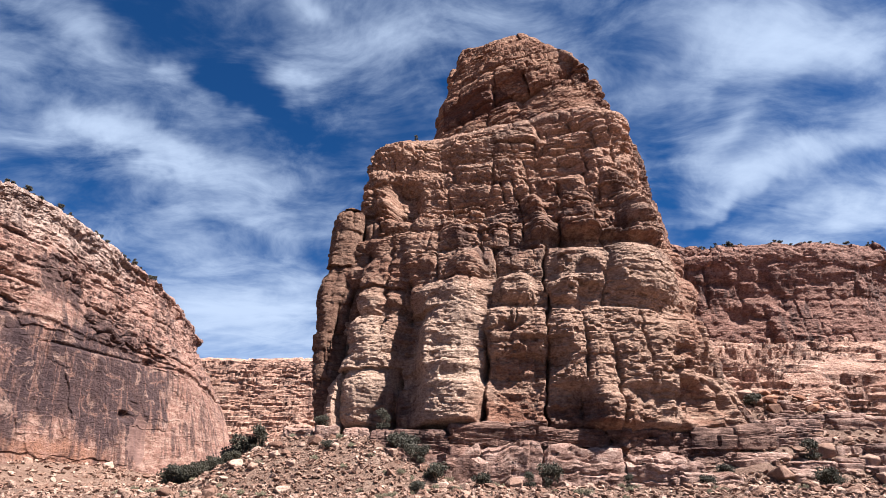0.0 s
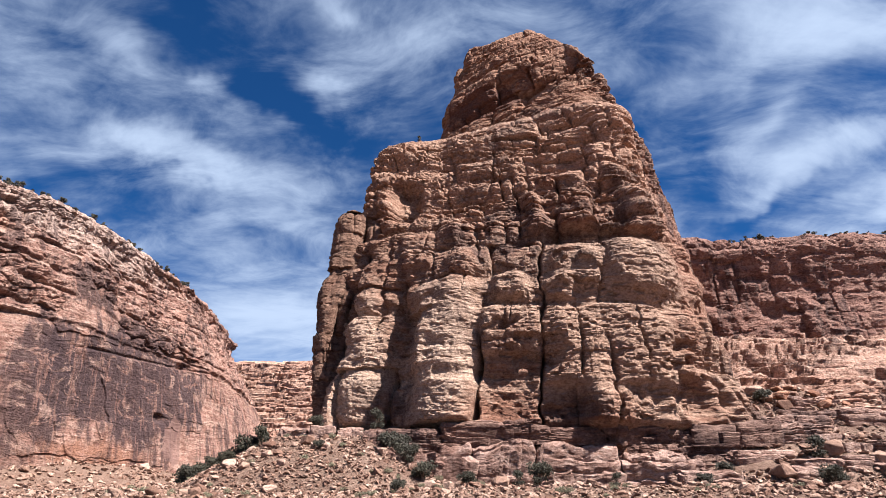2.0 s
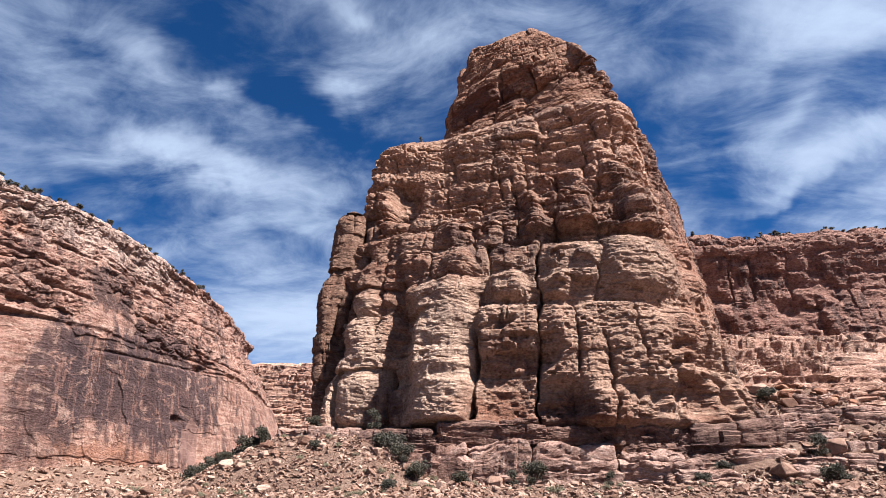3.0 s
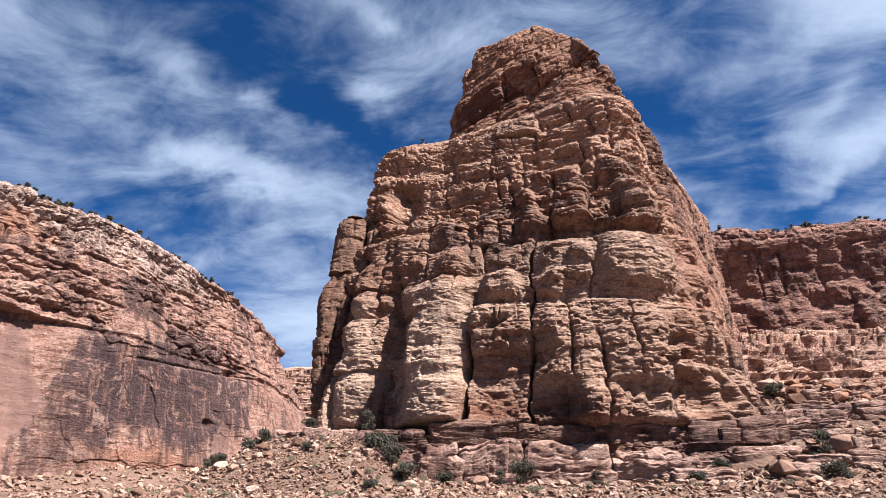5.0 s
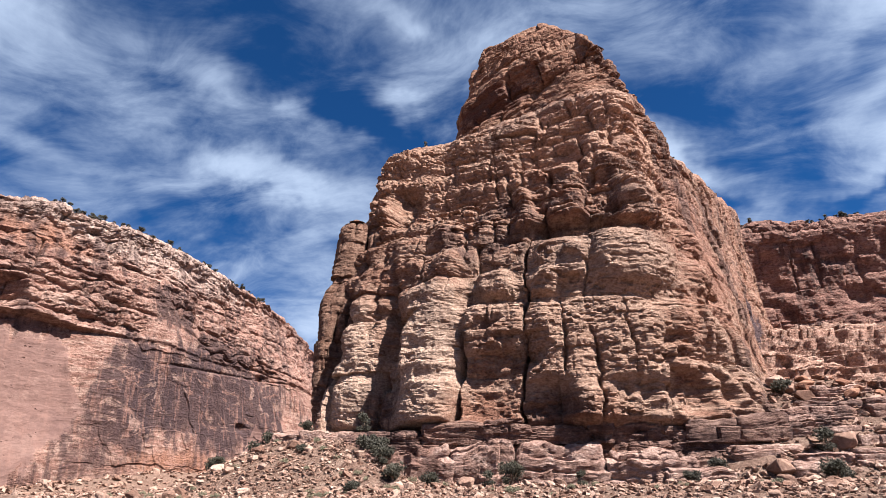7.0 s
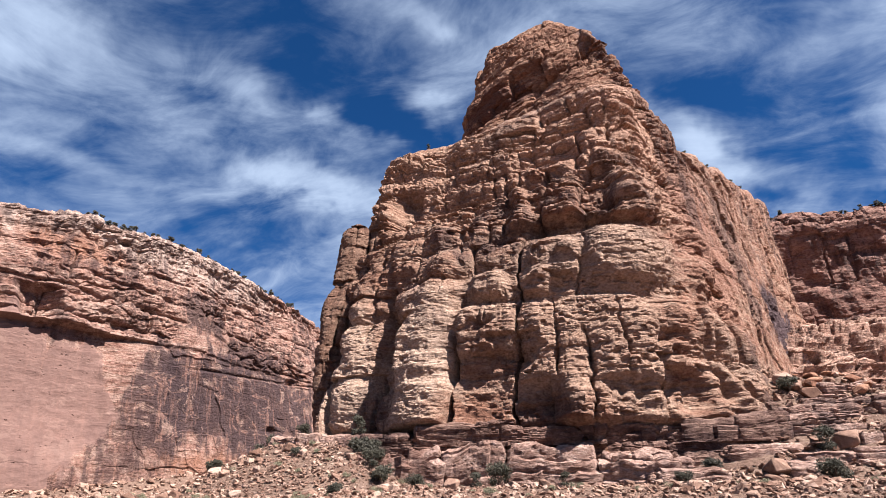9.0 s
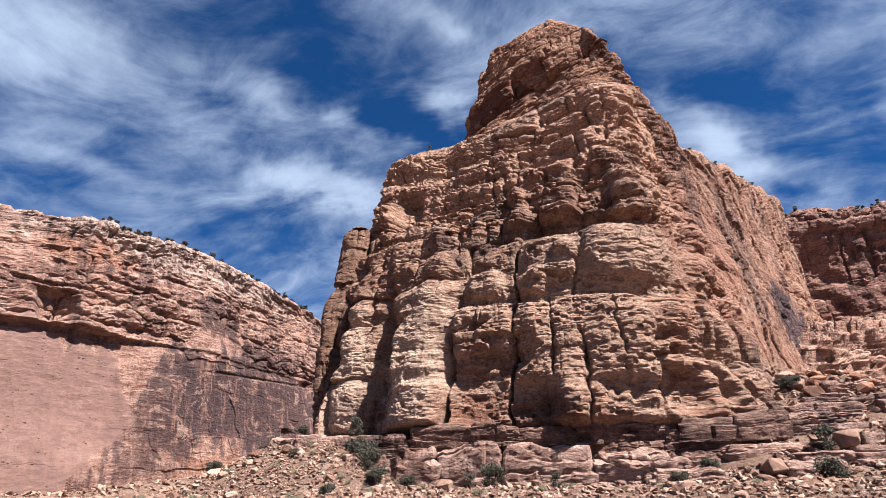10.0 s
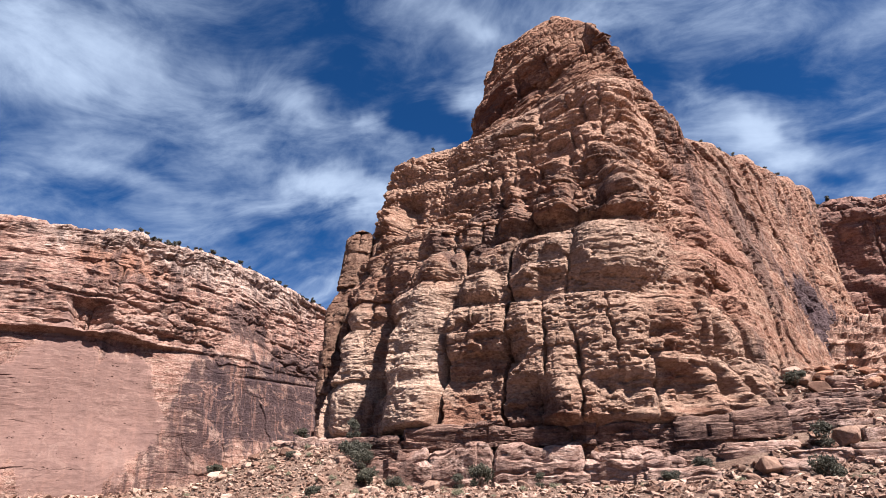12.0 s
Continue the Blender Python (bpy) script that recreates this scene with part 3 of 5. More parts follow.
# ---- the ground: one sheet of canyon floor and talus ----
def height(x, y):
    h = 0.4 + 0.012 * np.clip(y - 20, 0, 400) + 0.5 * fbm(x / 30, y / 30, 0, 3, 5)
    h = h + 3.1 * smooth(38, 76, y) * (1 - smooth(90, 140, np.abs(x - 12)))

    # fan under the shelf at the butte's foot
    fan = 10.3 - 0.50 * np.hypot(np.maximum(np.maximum(x + 9, -20 - x), 0) * 1.0, np.maximum(79 - y, 0) * 1.15)
    h = np.maximum(h, fan)
    h = np.maximum(h, 12.5 - 0.45 * np.hypot(np.maximum(np.maximum(x - 40, -19 - x), 0), np.maximum(92 - y, 0) * 4.0) - 0.02 * np.maximum(y - 140, 0))
    # rubble slope on the far side of the butte
    h = np.maximum(h, 19 - 0.62 * np.hypot(np.maximum(np.abs(x - 52) - 6, 0) * 0.75, np.maximum(103 - y, 0)) - 0.05 * np.maximum(y - 110, 0))
    # aprons under the cliffs
    left = 15 - 0.32 * np.maximum(x + 155 + 0.08 * np.abs(y - 290), 0) - 8 * (1 - smooth(170, 260, y))
    h = np.maximum(h, np.minimum(left, 15))
    right = 17 - 0.16 * np.maximum(190 - y, 0) - 0.2 * np.maximum(60 - x, 0)
    h = np.maximum(h, np.where(x > 20, right, -50))
    return h + 0.35 * fbm(x / 5, y / 5, 0, 4, 9) + 0.12 * fbm(x / 1.1, y / 1.1, 0, 3, 12)


def axis_of(lo, hi, fine, reach, grow=1.12):
    mid = list(np.arange(lo, hi + fine, fine))
    step = fine
    while mid[-1] < reach:
        step *= grow
        mid.append(mid[-1] + step)
    step = fine
    while mid[0] > -reach:
        step *= grow
        mid.insert(0, mid[0] - step)
    return np.array(mid)


gx, gy = axis_of(-62, 84, 0.45, 2600), axis_of(58, 118, 0.45, 2600)
GX, GY = np.meshgrid(gx, gy, indexing="ij")
ground = new("ground", mesh_from("ground", np.stack([GX, GY, height(GX, GY)], -1).reshape(-1, 3), grid_faces(len(gx), len(gy)), SOIL))
tagged(ground, "pale sandy canyon floor rising into stony talus slopes", "ground", kind="structure")


# ---- the butte ----
butte = new("butte")
butte.location = (14, 110, 0)
tagged(butte, "tall red sandstone butte with a pale fluted foot", "rock butte")


def rock_part(name, g, material, parent, label="", at=(14, 110, 0)):
    v = g.reshape(-1, 3) - np.array(at)
    return part(name, mesh_from(name, v, grid_faces(g.shape[0], g.shape[1]), material, False), parent, label)


FOOT = [(-6, 150, 6), (-19, 112, 6), (-16.5, 88.0, 8), (0, 82.0, 8), (18, 80.0, 8), (32, 83.6, 9), (47.5, 96.2, 11), (55, 125, 18), (74, 190, 36), (109, 292, 66)]
WAIST = [(-8, 150, 36), (-20, 115, 36), (-17.2, 95, 36), (1, 86.5, 35), (18, 84, 35), (31, 85.5, 35), (38.5, 94, 36.5), (52, 125, 46), (71, 190, 62), (107, 292, 88)]
UPPER = [(-7, 150, 56), (-14, 118, 56), (-13.6, 101, 56), (0, 96, 54), (18, 92.5, 53), (31.5, 91.5, 54), (39.4, 104, 58), (49, 125, 64), (68.5, 190, 80), (105, 292, 108)]
CREST = [(-4, 150, 73), (-11, 122, 72), (-12.0, 108.2, 70.2), (0, 107, 71.6), (16, 105, 74.5), (30, 102.5, 76.0), (38.6, 108.5, 76), (43.0, 124, 74), (67, 190, 97.5), (103, 292, 132)]
BACK = [(20, 160, 80), (4, 130, 80), (3, 125, 80), (10, 122, 80), (18, 120, 80), (26, 118, 82), (33, 119, 80), (37, 135, 79), (55, 200, 100), (88, 310, 132)]


# joints, ribs and swellings of the front face: x and z along it, then width and depth
FACE_CRACKS = [(-18.2, 11, -14.1, 29.5, 0.75, 4.0), (-14.4, 28, -11.4, 48, 0.65, 3.5), (13.7, 11, 15.9, 40, 0.2, 2.0), (19.6, 18, 19.9, 29, 0.17, 0.9), (28.8, 18, 28.2, 29, 0.15, 0.8), (24.1, 11, 23.7, 24, 0.22, 1.1), (23.2, 29, 24.6, 38.5, 0.22, 1.4),
               (-9.3, 26, -8.2, 42, 0.3, 1.3), (-6.9, 11, -6.8, 19, 0.3, 1.6), (5.4, 12, 6.2, 28, 0.45, 2.4), (-5.4, 27, -5.3, 36, 0.3, 1.0), (12.9, 41, 12.7, 57, 0.25, 1.2), (17.2, 54, 17.6, 67, 0.2, 0.7)]
FACE_CRACKS_HIGH = [(18.4, 41, 20.0, 54, 0.3, 1.2), (24.2, 43, 27.6, 58, 0.3, 0.9), (10.4, 26.2, 10.6, 29, 0.15, 0.7), (33.0, 12, 33.2, 17, 0.2, 0.8), (-2.5, 40, -1.5, 48, 0.3, 0.6),
                    (6.5, 36, 5.5, 46, 0.35, 1.1), (8.5, 52, 9.5, 62, 0.25, 0.8), (30.5, 58, 30.0, 74, 0.3, 1.0), (41.6, 15, 38.2, 27.5, 0.4, 1.5), (42.6, 18, 40.6, 29, 0.4, 1.5), (44.2, 14, 40.8, 24, 0.35, 1.2)]
# ribs: a path of (x, z), width at foot and tip, height
FACE_RIBS = [(((-15.0, 9), (-12.2, 17), (-11.2, 24), (-11.6, 37)), 3.4, 1.8, 1.7), (((0.4, 9), (1.2, 17), (0.4, 24.5), (2.7, 31.3), (3.6, 40)), 5.0, 2.2, 2.6), (((-2.6, 20), (-1.8, 30), (0.4, 39)), 1.6, 1.3, 1.2),
             (((15.2, 42), (15.6, 47), (14.8, 54)), 1.5, 1.2, 1.7), (((22.0, 11), (21.6, 21), (21.6, 28)), 2.0, 1.5, 0.8), (((17.2, 18), (17.4, 28)), 1.8, 1.8, 0.8), (((26.2, 13), (26.0, 28)), 2.0, 1.8, 0.5), (((31.2, 18), (31.8, 28)), 2.6, 2.6, 0.9),
             (((44.5, 11), (40.0, 24), (38.0, 31)), 1.3, 1.1, 1.2), (((46.8, 11), (42.2, 24), (40.2, 32)), 1.1, 0.9, 1.0), (((38.5, 13), (36.0, 24), (35.5, 30)), 2.4, 2.0, 0.9)]
FACE_BOSSES = [(10.4, 25.0, 4.4, 3.9, 1.6, 4), (10.6, 32.0, 2.5, 2.2, 1.8, 4), (9.8, 15.6, 4.0, 3.6, -1.3, 3), (30.2, 35.0, 5.6, 4.4, 2.3, 3), (20.4, 35.0, 3.6, 3.3, 1.7, 4), (17.6, 14.6, 3.4, 3.0, -1.2, 3),
               (36.0, 15.6, 3.0, 2.8, -3.0, 3), (28.4, 14.6, 3.0, 3.0, -1.3, 3), (34.6, 20.4, 1.3, 1.9, 1.5, 4), (25, 40.6, 9, 1.4, -2.4, 4), (21.6, 45.6, 3.0, 4.6, 1.4, 4), (27.4, 47, 2.6, 5.5, -2.2, 3), (33.4, 46.0, 2.8, 5.6, 2.2, 3), (-5.0, 23, 2.4, 8, -1.9, 3)]
FACE_BOSSES_HIGH = [(-6.9, 52.5, 2.6, 4.6, -4.4, 3), (-10.4, 52.5, 1.4, 3.2, 1.0, 4), (-9, 62, 3.4, 2.6, -1.7, 3), (-4, 66, 9, 3, 0.9, 3), (8, 42, 4, 3, 1.0, 3), (4, 50, 6, 4, -0.9, 2), (31.5, 68, 4.0, 5, 1.6, 3), (10, 68, 8, 2.5, 0.9, 3), (-3.4, 40, 3.0, 3.6, 1.2, 3),
                    (1.5, 43, 2.2, 3.5, 1.3, 3), (40.5, 34, 2.2, 3.2, 1.6, 3), (17.4, 31.2, 2.2, 1.6, 1.3, 4), (20, 58, 4.5, 2.0, -1.4, 3), (34.5, 15.0, 1.5, 3.0, 1.4, 3)]
# levels at which the great benches end
TIERS = np.array([-4, 11.6, 20.6, 28.6, 33.6, 39.6, 45.2, 50.4, 56.0, 61.5, 67.0, 72.5, 79.0, 88.0, 97.0, 108.0, 120.0, 134.0, 150.0])


def butte_body():
    g = skin([FOOT, WAIST, UPPER, CREST, BACK], [16, 50, 120, 130, 100, 120, 110, 120, 100], [180, 130, 130, 36])
    n, s = outward(g), arc(g, 200)
    x, y, z = g[..., 0], g[..., 1], g[..., 2]
    hi = smooth(37, 43, z)
    flank = smooth(100, 116, y) * smooth(30, 40, x)
    front = 1 - flank
    lean = n[..., 2] / np.hypot(n[..., 0], n[..., 1])
    # the pale buttresses weather smooth
    calm = 1 - 0.6 * (np.exp(-(((x - 1) / 5.5) ** 4)) + np.exp(-(((x + 12) / 4) ** 4))) * (1 - smooth(28, 38, z))
    d = (1.3 + 0.5 * hi) * (1 - 0.5 * flank) * fbm(s / 15, z / 20, 0.3, 2, 102) + 0.8 * fbm(s / 5.5, z / 13, 0.6, 2, 106)
    d = d + pillows(s, z, lean, 110, TIERS, 8.5, (1.5 + 0.3 * hi) * (1 - 0.65 * flank), plumb=0.25 + 0.15 * hi, head=0.3, wander=0.5 + 0.8 * hi, notch=0.5)
    d = d + pillows(s, z, lean, 120, beds_of(0, 150, 1.2, 3.8, 121), 6.5, (0.32 + 0.55 * hi) * (1 - 0.7 * flank) * calm, plumb=0.2 + 0.45 * hi, wander=0.7, back=1 - 0.45 * hi, notch=0.6 + 0.5 * hi)
    d = d + pillows(s, z, lean, 130, beds_of(0, 150, 0.5, 1.5, 131), 3.2, (0.2 + 0.5 * hi) * (1 - 0.75 * flank) * calm, plumb=0.1 + 0.25 * hi, gap=0.2, wander=0.5)
    for k, (w, t) in enumerate(((11, 17), (5, 8), (2.4, 5))):
        lift = 0.45 * s + z + 2.0 * fbm(s / 8, z / 10, 0, 3, 170 + k)
        own = joints(s + 0.35 * z + 1.5 * fbm(s / 6, z / 9, 0, 3, 175 + k), w, 180 + k, np.floor(lift / t))[1]
        d = d + (1.5, 0.7, 0.3)[k] * flank * (own - 0.5)
    d = d + grain(s, z, 150, 0.2, (0.30 + 0.1 * hi) * front, 0.17 * front) + flank * grain(s, z, 151, 0.7, 0.4, 0.15)
    hollow = smooth(0.35, 0.65, vnoise(s / 0.8, z / 0.5, 0, 160)) * smooth(0.05, 0.4, vnoise(s / 6, z / 2.0, 0, 161))
    d = d - front * calm * hollow * (0.35 + 0.45 * np.exp(-(((z - 32.5) / 1.6) ** 2)))
    alcove = smooth(0.25, 0.75, vnoise(s / 3.4 + 0.5 * vnoise(s / 1.3, z / 1.3, 0, 163), z / 2.3, 0, 162))
    d = d - (0.9 - 0.2 * hi) * front * calm * alcove * smooth(-0.2, 0.4, fbm(s / 12, z / 9, 0, 2, 164))
    # benches step back at the heads of the columns
    d = d + front * smooth(2, 8, x) * (0.6 - 1.3 * smooth(28.0, 28.7, z + 0.4 * vnoise(s / 5, 0, 0, 8)) + 0.05 * (np.clip(z, 20, 36) - 28))
    for c in FACE_RIBS:
        d = np.where(y < 114, rib(d, x, z, *c), d)
    for c in FACE_BOSSES + FACE_BOSSES_HIGH:
        d = np.where(y < 114, boss(d, x, z, *c), d)
    for c in FACE_CRACKS + FACE_CRACKS_HIGH:
        d = np.where(y < 110, crack(d, x, z, *c), d)
    # jutting shoulder on the flank
    d = boss(d, y, z, 112, 70, 4, 4.5, 0.9 * smooth(36, 40, x), 3)
    # the foot is undercut above the ledge
    under = (1 - smooth(10.8, 12.6, z + 0.6 * vnoise(s / 4, 0, 0, 6))) * front
    d = d * (1 - under) - 3.2 * under
    v = (np.arange(g.shape[1]) / (g.shape[1] - 1))[None, :]
    return g + flatten(n) * (d * (1 - 0.7 * smooth(0.87, 0.95, v)))[..., None]


RIMS = {}
BODY = butte_body()


def edge_of(rock, low, high, way):
    """The outermost line between two rows of a rock, as seen from below along a way."""
    score = rock[:, low:high, 2] + 0.5 * (rock[:, low:high, 0] * way[0] + rock[:, low:high, 1] * way[1])
    return rock[np.arange(len(rock)), low + np.argmax(score, axis=1)]


RIMS["ridge"] = edge_of(BODY, 425, 460, (0.8, -0.6))
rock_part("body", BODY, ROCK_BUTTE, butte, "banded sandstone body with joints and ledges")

S_FOOT = [(14, 150, 76), (-2, 132, 76), (-2.6, 120.2, 77), (4.5, 114, 76), (14, 111.5, 76), (24, 107, 76), (33.5, 106.5, 75), (40.0, 110.5, 73.5), (37, 135, 76), (24, 152, 76)]
S_MID = [(14, 148, 98), (5, 136, 98), (1.4, 126.6, 101), (6.6, 121, 98), (15, 117, 96), (23, 113, 92), (30.5, 111, 89), (36.0, 112, 85), (34, 135, 92), (24, 148, 98)]
S_TOP = [(14, 147, 108), (8, 138, 110), (5.4, 128.6, 112.4), (9, 126, 112.0), (14, 124.5, 112.6), (21, 124.5, 114.2), (28.2, 119.5, 106.0), (30.4, 114, 97.4), (32, 132, 101), (24, 146, 107)]
S_CAP = [(16, 140, 109), (12, 136, 111), (9.5, 132, 112.4), (11.5, 130, 112.4), (15, 129, 113.4), (20.5, 128.5, 114.2), (25.0, 124, 105.6), (27.8, 119.5, 98.6), (29, 131, 102), (22, 140, 108)]


def summit():
    g = skin([S_FOOT, S_MID, S_TOP, S_CAP], [10, 30, 40, 50, 50, 50, 40, 40, 12], [100, 70, 20])
    n, s = outward(g), arc(g, 60)
    z = g[..., 2]
    lean = np.clip(n[..., 2] / np.hypot(n[..., 0], n[..., 1]), 0, 0.8)
    # the summit's beds dip towards its low side
    zt = z - 0.4 * (g[..., 0] - 16)
    d = 1.0 * fbm(s / 12, z / 14, 0.3, 2, 202) + grain(s, z, 250, 0.3, 0.3, 0.14)
    d = d + pillows(s, zt, lean, 210, beds_of(40, 140, 4, 8, 211), 11, 1.6, plumb=0.35, head=0.05, notch=0.8, wander=1.2, back=0.5)
    d = d + pillows(s, zt, lean, 220, beds_of(40, 140, 1.2, 3.2, 223), 7, 1.1, plumb=0.3, head=0.1, notch=0.9, wander=0.8, back=0.6)
    d = d + pillows(s, zt, lean, 230, beds_of(40, 140, 0.5, 1.4, 235), 2.6, 0.38, plumb=0.2, gap=0.2, wander=0.5)
    d = boss(d, g[..., 0], zt, 9, 86, 8, 3.0, -1.0, 3)
    d = boss(d, g[..., 0], zt, 12, 95.5, 12, 2.2, 1.6, 4)
    d = boss(d, g[..., 0], zt, 20, 85.5, 5, 2.0, -1.8, 3)
    v = (np.arange(g.shape[1]) / (g.shape[1] - 1))[None, :]
    d = d * (1 - 0.75 * smooth(0.82, 0.95, v)) * (1 - 0.65 * smooth(22, 28, g[..., 0]) * smooth(90, 98, z))
    return g + flatten(n) * d[..., None]


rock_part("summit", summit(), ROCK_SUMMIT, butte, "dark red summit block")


def column(path, radii, seed, tiers, nu=110, nv=250):
    """A standing pillar of rock, closed at the top, along a path with a radius at each place."""
    k = len(path)
    line = spline(path, [nv // (k - 1)] * (k - 1))
    rad = spline([(r, r, r) for r in radii], [nv // (k - 1)] * (k - 1))[:, 0]
    a = np.linspace(0, 2 * math.pi, nu)[:, None]
    nv = len(line)
    g = np.empty((nu, nv, 3))
    wob = 1 + 0.18 * vnoise(np.cos(a) * 1.3, np.sin(a) * 1.3, line[None, :, 2] / 9, seed)
    g[..., 0] = line[None, :, 0] + np.cos(a) * rad[None, :] * wob
    g[..., 1] = line[None, :, 1] + np.sin(a) * rad[None, :] * wob
    g[..., 2] = line[None, :, 2]
    along = a * rad[None, :].max() + 0 * g[..., 0]
    d = pillows(along, g[..., 2], 0 * along, seed, tiers, 5.0, 1.0, head=0.2, notch=0.8, gap=0.25, wander=0.4, own_step=0.6)
    d = d + pillows(along, g[..., 2], 0 * along, seed + 5, beds_of(0, 60, 0.7, 2.2, seed), 2.6, 0.35, gap=0.2, wander=0.4) + grain(along, g[..., 2], seed + 9, 0.2, 0.15, 0.08)
    fade = np.minimum(1, np.abs(a - math.pi * 2) / 0.3) * np.minimum(1, a / 0.3)
    out = np.concatenate([np.cos(a), np.sin(a), 0 * a], 1)[:, None, :]
    return g + out * (d * fade * np.minimum(1, rad / 1.5)[None, :])[..., None]


rock_part("pillar", column([(-16.6, 89.8, 8), (-17.3, 91.0, 20), (-17.4, 93.0, 32), (-17.0, 95.6, 40), (-16.6, 97.2, 49.0), (-16.4, 97.6, 51.2)], [1.6, 2.4, 2.9, 2.4, 2.5, 0.6], 300, np.array([-4, 14, 27, 39, 44.6, 50.6, 60])), ROCK_PILLAR, butte, "freestanding sandstone pillar")
rock_part("pillar", column([(-12.4, 90.6, 24), (-12.6, 92.2, 31), (-12.6, 94.2, 38), (-12.2, 96.6, 44), (-12.0, 97.6, 47.5), (-11.8, 98.4, 49.6)], [0.9, 1.9, 1.9, 1.8, 1.7, 0.1], 310, np.array([-4, 27, 36, 43, 50, 60])), ROCK_PILLAR, butte, "slender attached sandstone pillar")

# ---- the cliffs ----
def terraced(rock, s, n, seed):
    """Turns a slope into ledges: flat treads and short risers that overhang their foot."""
    z = rock[..., 2] + 2.0 * fbm(s / 26, rock[..., 1] / 40, 0, 3, seed + 7) + 0.5 * fbm(s / 5, rock[..., 1] / 9, 0, 2, seed + 8)
    edges = beds_of(z.min() - 1, z.max() + 6, 1.6, 5.5, seed + 9)
    i = np.clip(np.searchsorted(edges, z.ravel()).reshape(z.shape), 1, len(edges) - 1)
    tall = edges[i] - edges[i - 1]
    f = (z - edges[i - 1]) / tall
    sharp = smooth(-0.45, 0.25, vnoise(s / 17, i * 3.1, 0, seed + 10))
    out = rock.copy()
    out[..., 2] += sharp * tall * (0.3 * f + 0.7 * smooth(0.5, 0.78, f) - f)
    over = sharp * np.sqrt(tall) * (0.5 * np.exp(-((f - 0.85) / 0.14) ** 2) - 0.5 * np.exp(-((f - 0.58) / 0.12) ** 2)) * (0.7 + 0.5 * vnoise(s / 3.1, i * 1.7, 0, seed + 11))
    return out + flatten(n) * over[..., None]


def cliff(name, label, rails, us, vs, material, seed, shape):
    g = skin(rails, us, vs)
    n, s = outward(g), arc(g, g.shape[1] // 2)
    d = shape(g, s, g[..., 2], seed)
    rock = g + flatten(n) * d[..., None]
    if material is ROCK_APRON:
        rock = terraced(rock, s, n, seed)
    RIMS[name] = edge_of(rock, sum(vs[:-1]) - 20, sum(vs[:-1]) + 3, (0.85, -0.5) if name == "cliff_west" else (0, -1))
    me = mesh_from(name, rock.reshape(-1, 3), grid_faces(g.shape[0], g.shape[1]), material, False)
    return tagged(new(name, me), label, "cliff", kind="structure")


def left_shape(g, s, z, seed):
    hi = smooth(66, 74, z)
    y = g[..., 1]
    n = outward(g)
    lean = np.clip(n[..., 2] / np.hypot(n[..., 0], n[..., 1]), 0, 1.2)
    panel = np.exp(-(((y - 186) / 24) ** 6)) * (1 - hi)
    wall = (1 - hi) * (1 - 0.85 * panel)
    plate = smooth(232, 240, y) * (1 - smooth(268, 276, y)) * smooth(70, 73, z) * (1 - smooth(86, 90, z))
    rocky = hi * (1 - 0.8 * plate)
    d = (2.0 - 1.2 * panel + 1.5 * hi) * fbm(s / 26, z / 24, 0.3, 3, seed + 2)
    d = d + pillows(s, z, lean, seed + 10, beds_of(60, 150, 6, 15, seed + 11), 24, 2.8 * rocky, plumb=0.2, head=0.1, notch=0.8, gap=0.5, wander=3.5, back=0.5)
    d = d + pillows(s, z, lean, seed + 20, beds_of(0, 150, 2.4, 7.5, seed + 21), 17, 1.4 * rocky + 0.12 * wall, plumb=0.25, head=0.1, notch=0.6, gap=0.4, wander=2.5, back=0.5)
    d = d + pillows(s, z, lean, seed + 30, beds_of(0, 150, 0.9, 3.2, seed + 31), 6, 0.3 * rocky * smooth(-0.3, 0.3, fbm(s / 20, z / 9, 0, 2, seed + 33)), plumb=0.2, gap=0.4, wander=1.2)
    # slabs scaled off the wall leave shallow steps with sharp edges
    for k, (w, t) in enumerate(((26, 17), (11, 8))):
        g2, own = joints(s + 0.35 * z + 2.5 * fbm(s / 9, z / 9, 0, 3, seed + 40 + k), w, seed + 50 + k, np.floor((z + 3.0 * fbm(s / 10, z / 12, 0, 3, seed + 60 + k)) / t))
        d = d + (0.9 - 0.35 * k) * wall * (own - 0.5)
    d = d + grain(s, z, seed + 70, 0.5, 0.22 + 1.1 * rocky + 0.2 * wall * (1 - smooth(0, 12, np.abs(y - 216))), 0.05 + 0.2 * rocky)
    # the upper beds overhang the smooth wall, most of all above the pink panel
    edge = 71 + 0.8 * vnoise(s / 14, 0, 0, 3)
    d = d - (0.9 + 4.6 * (1 - smooth(196, 232, y))) * (1 - smooth(edge - 1.0, edge + 0.4, z)) * smooth(8, 40, z)
    d = d + 1.1 * (1 - hi) * smooth(203, 207, y + 2.5 * vnoise(z / 7, 0, 0, 4)) * (1 - smooth(207, 236, y))
    # cross-bedded sweeps among the upper beds
    for level, deep, tilt in ((84, 2.2, 0.10), (93, 1.6, 0.12), (103, 1.3, 0.05)):
        d = d - deep * rocky * np.exp(-(((z - level + tilt * (y - 220) - 1.5 * vnoise(s / 18, 0, 0, int(level))) / 0.8) ** 2)) * smooth(-0.5, 0.2, vnoise(s / 22, 5, 0, int(level)))
    # a thin ledge across the varnished wall
    d = d - 1.1 * np.exp(-(((z - 64 - 0.07 * (y - 270)) / 0.7) ** 2)) * smooth(236, 260, y) * (1 - smooth(345, 370, y))
    d = boss(d, y, z, 306, 39, 4, 2.2, -2.2, 3)
    d = boss(d, y, z, 322, 30, 6, 9, -0.8, 4)
    return boss(d, y, z, 177.5, 79, 6.0, 7.0, -9, 5)


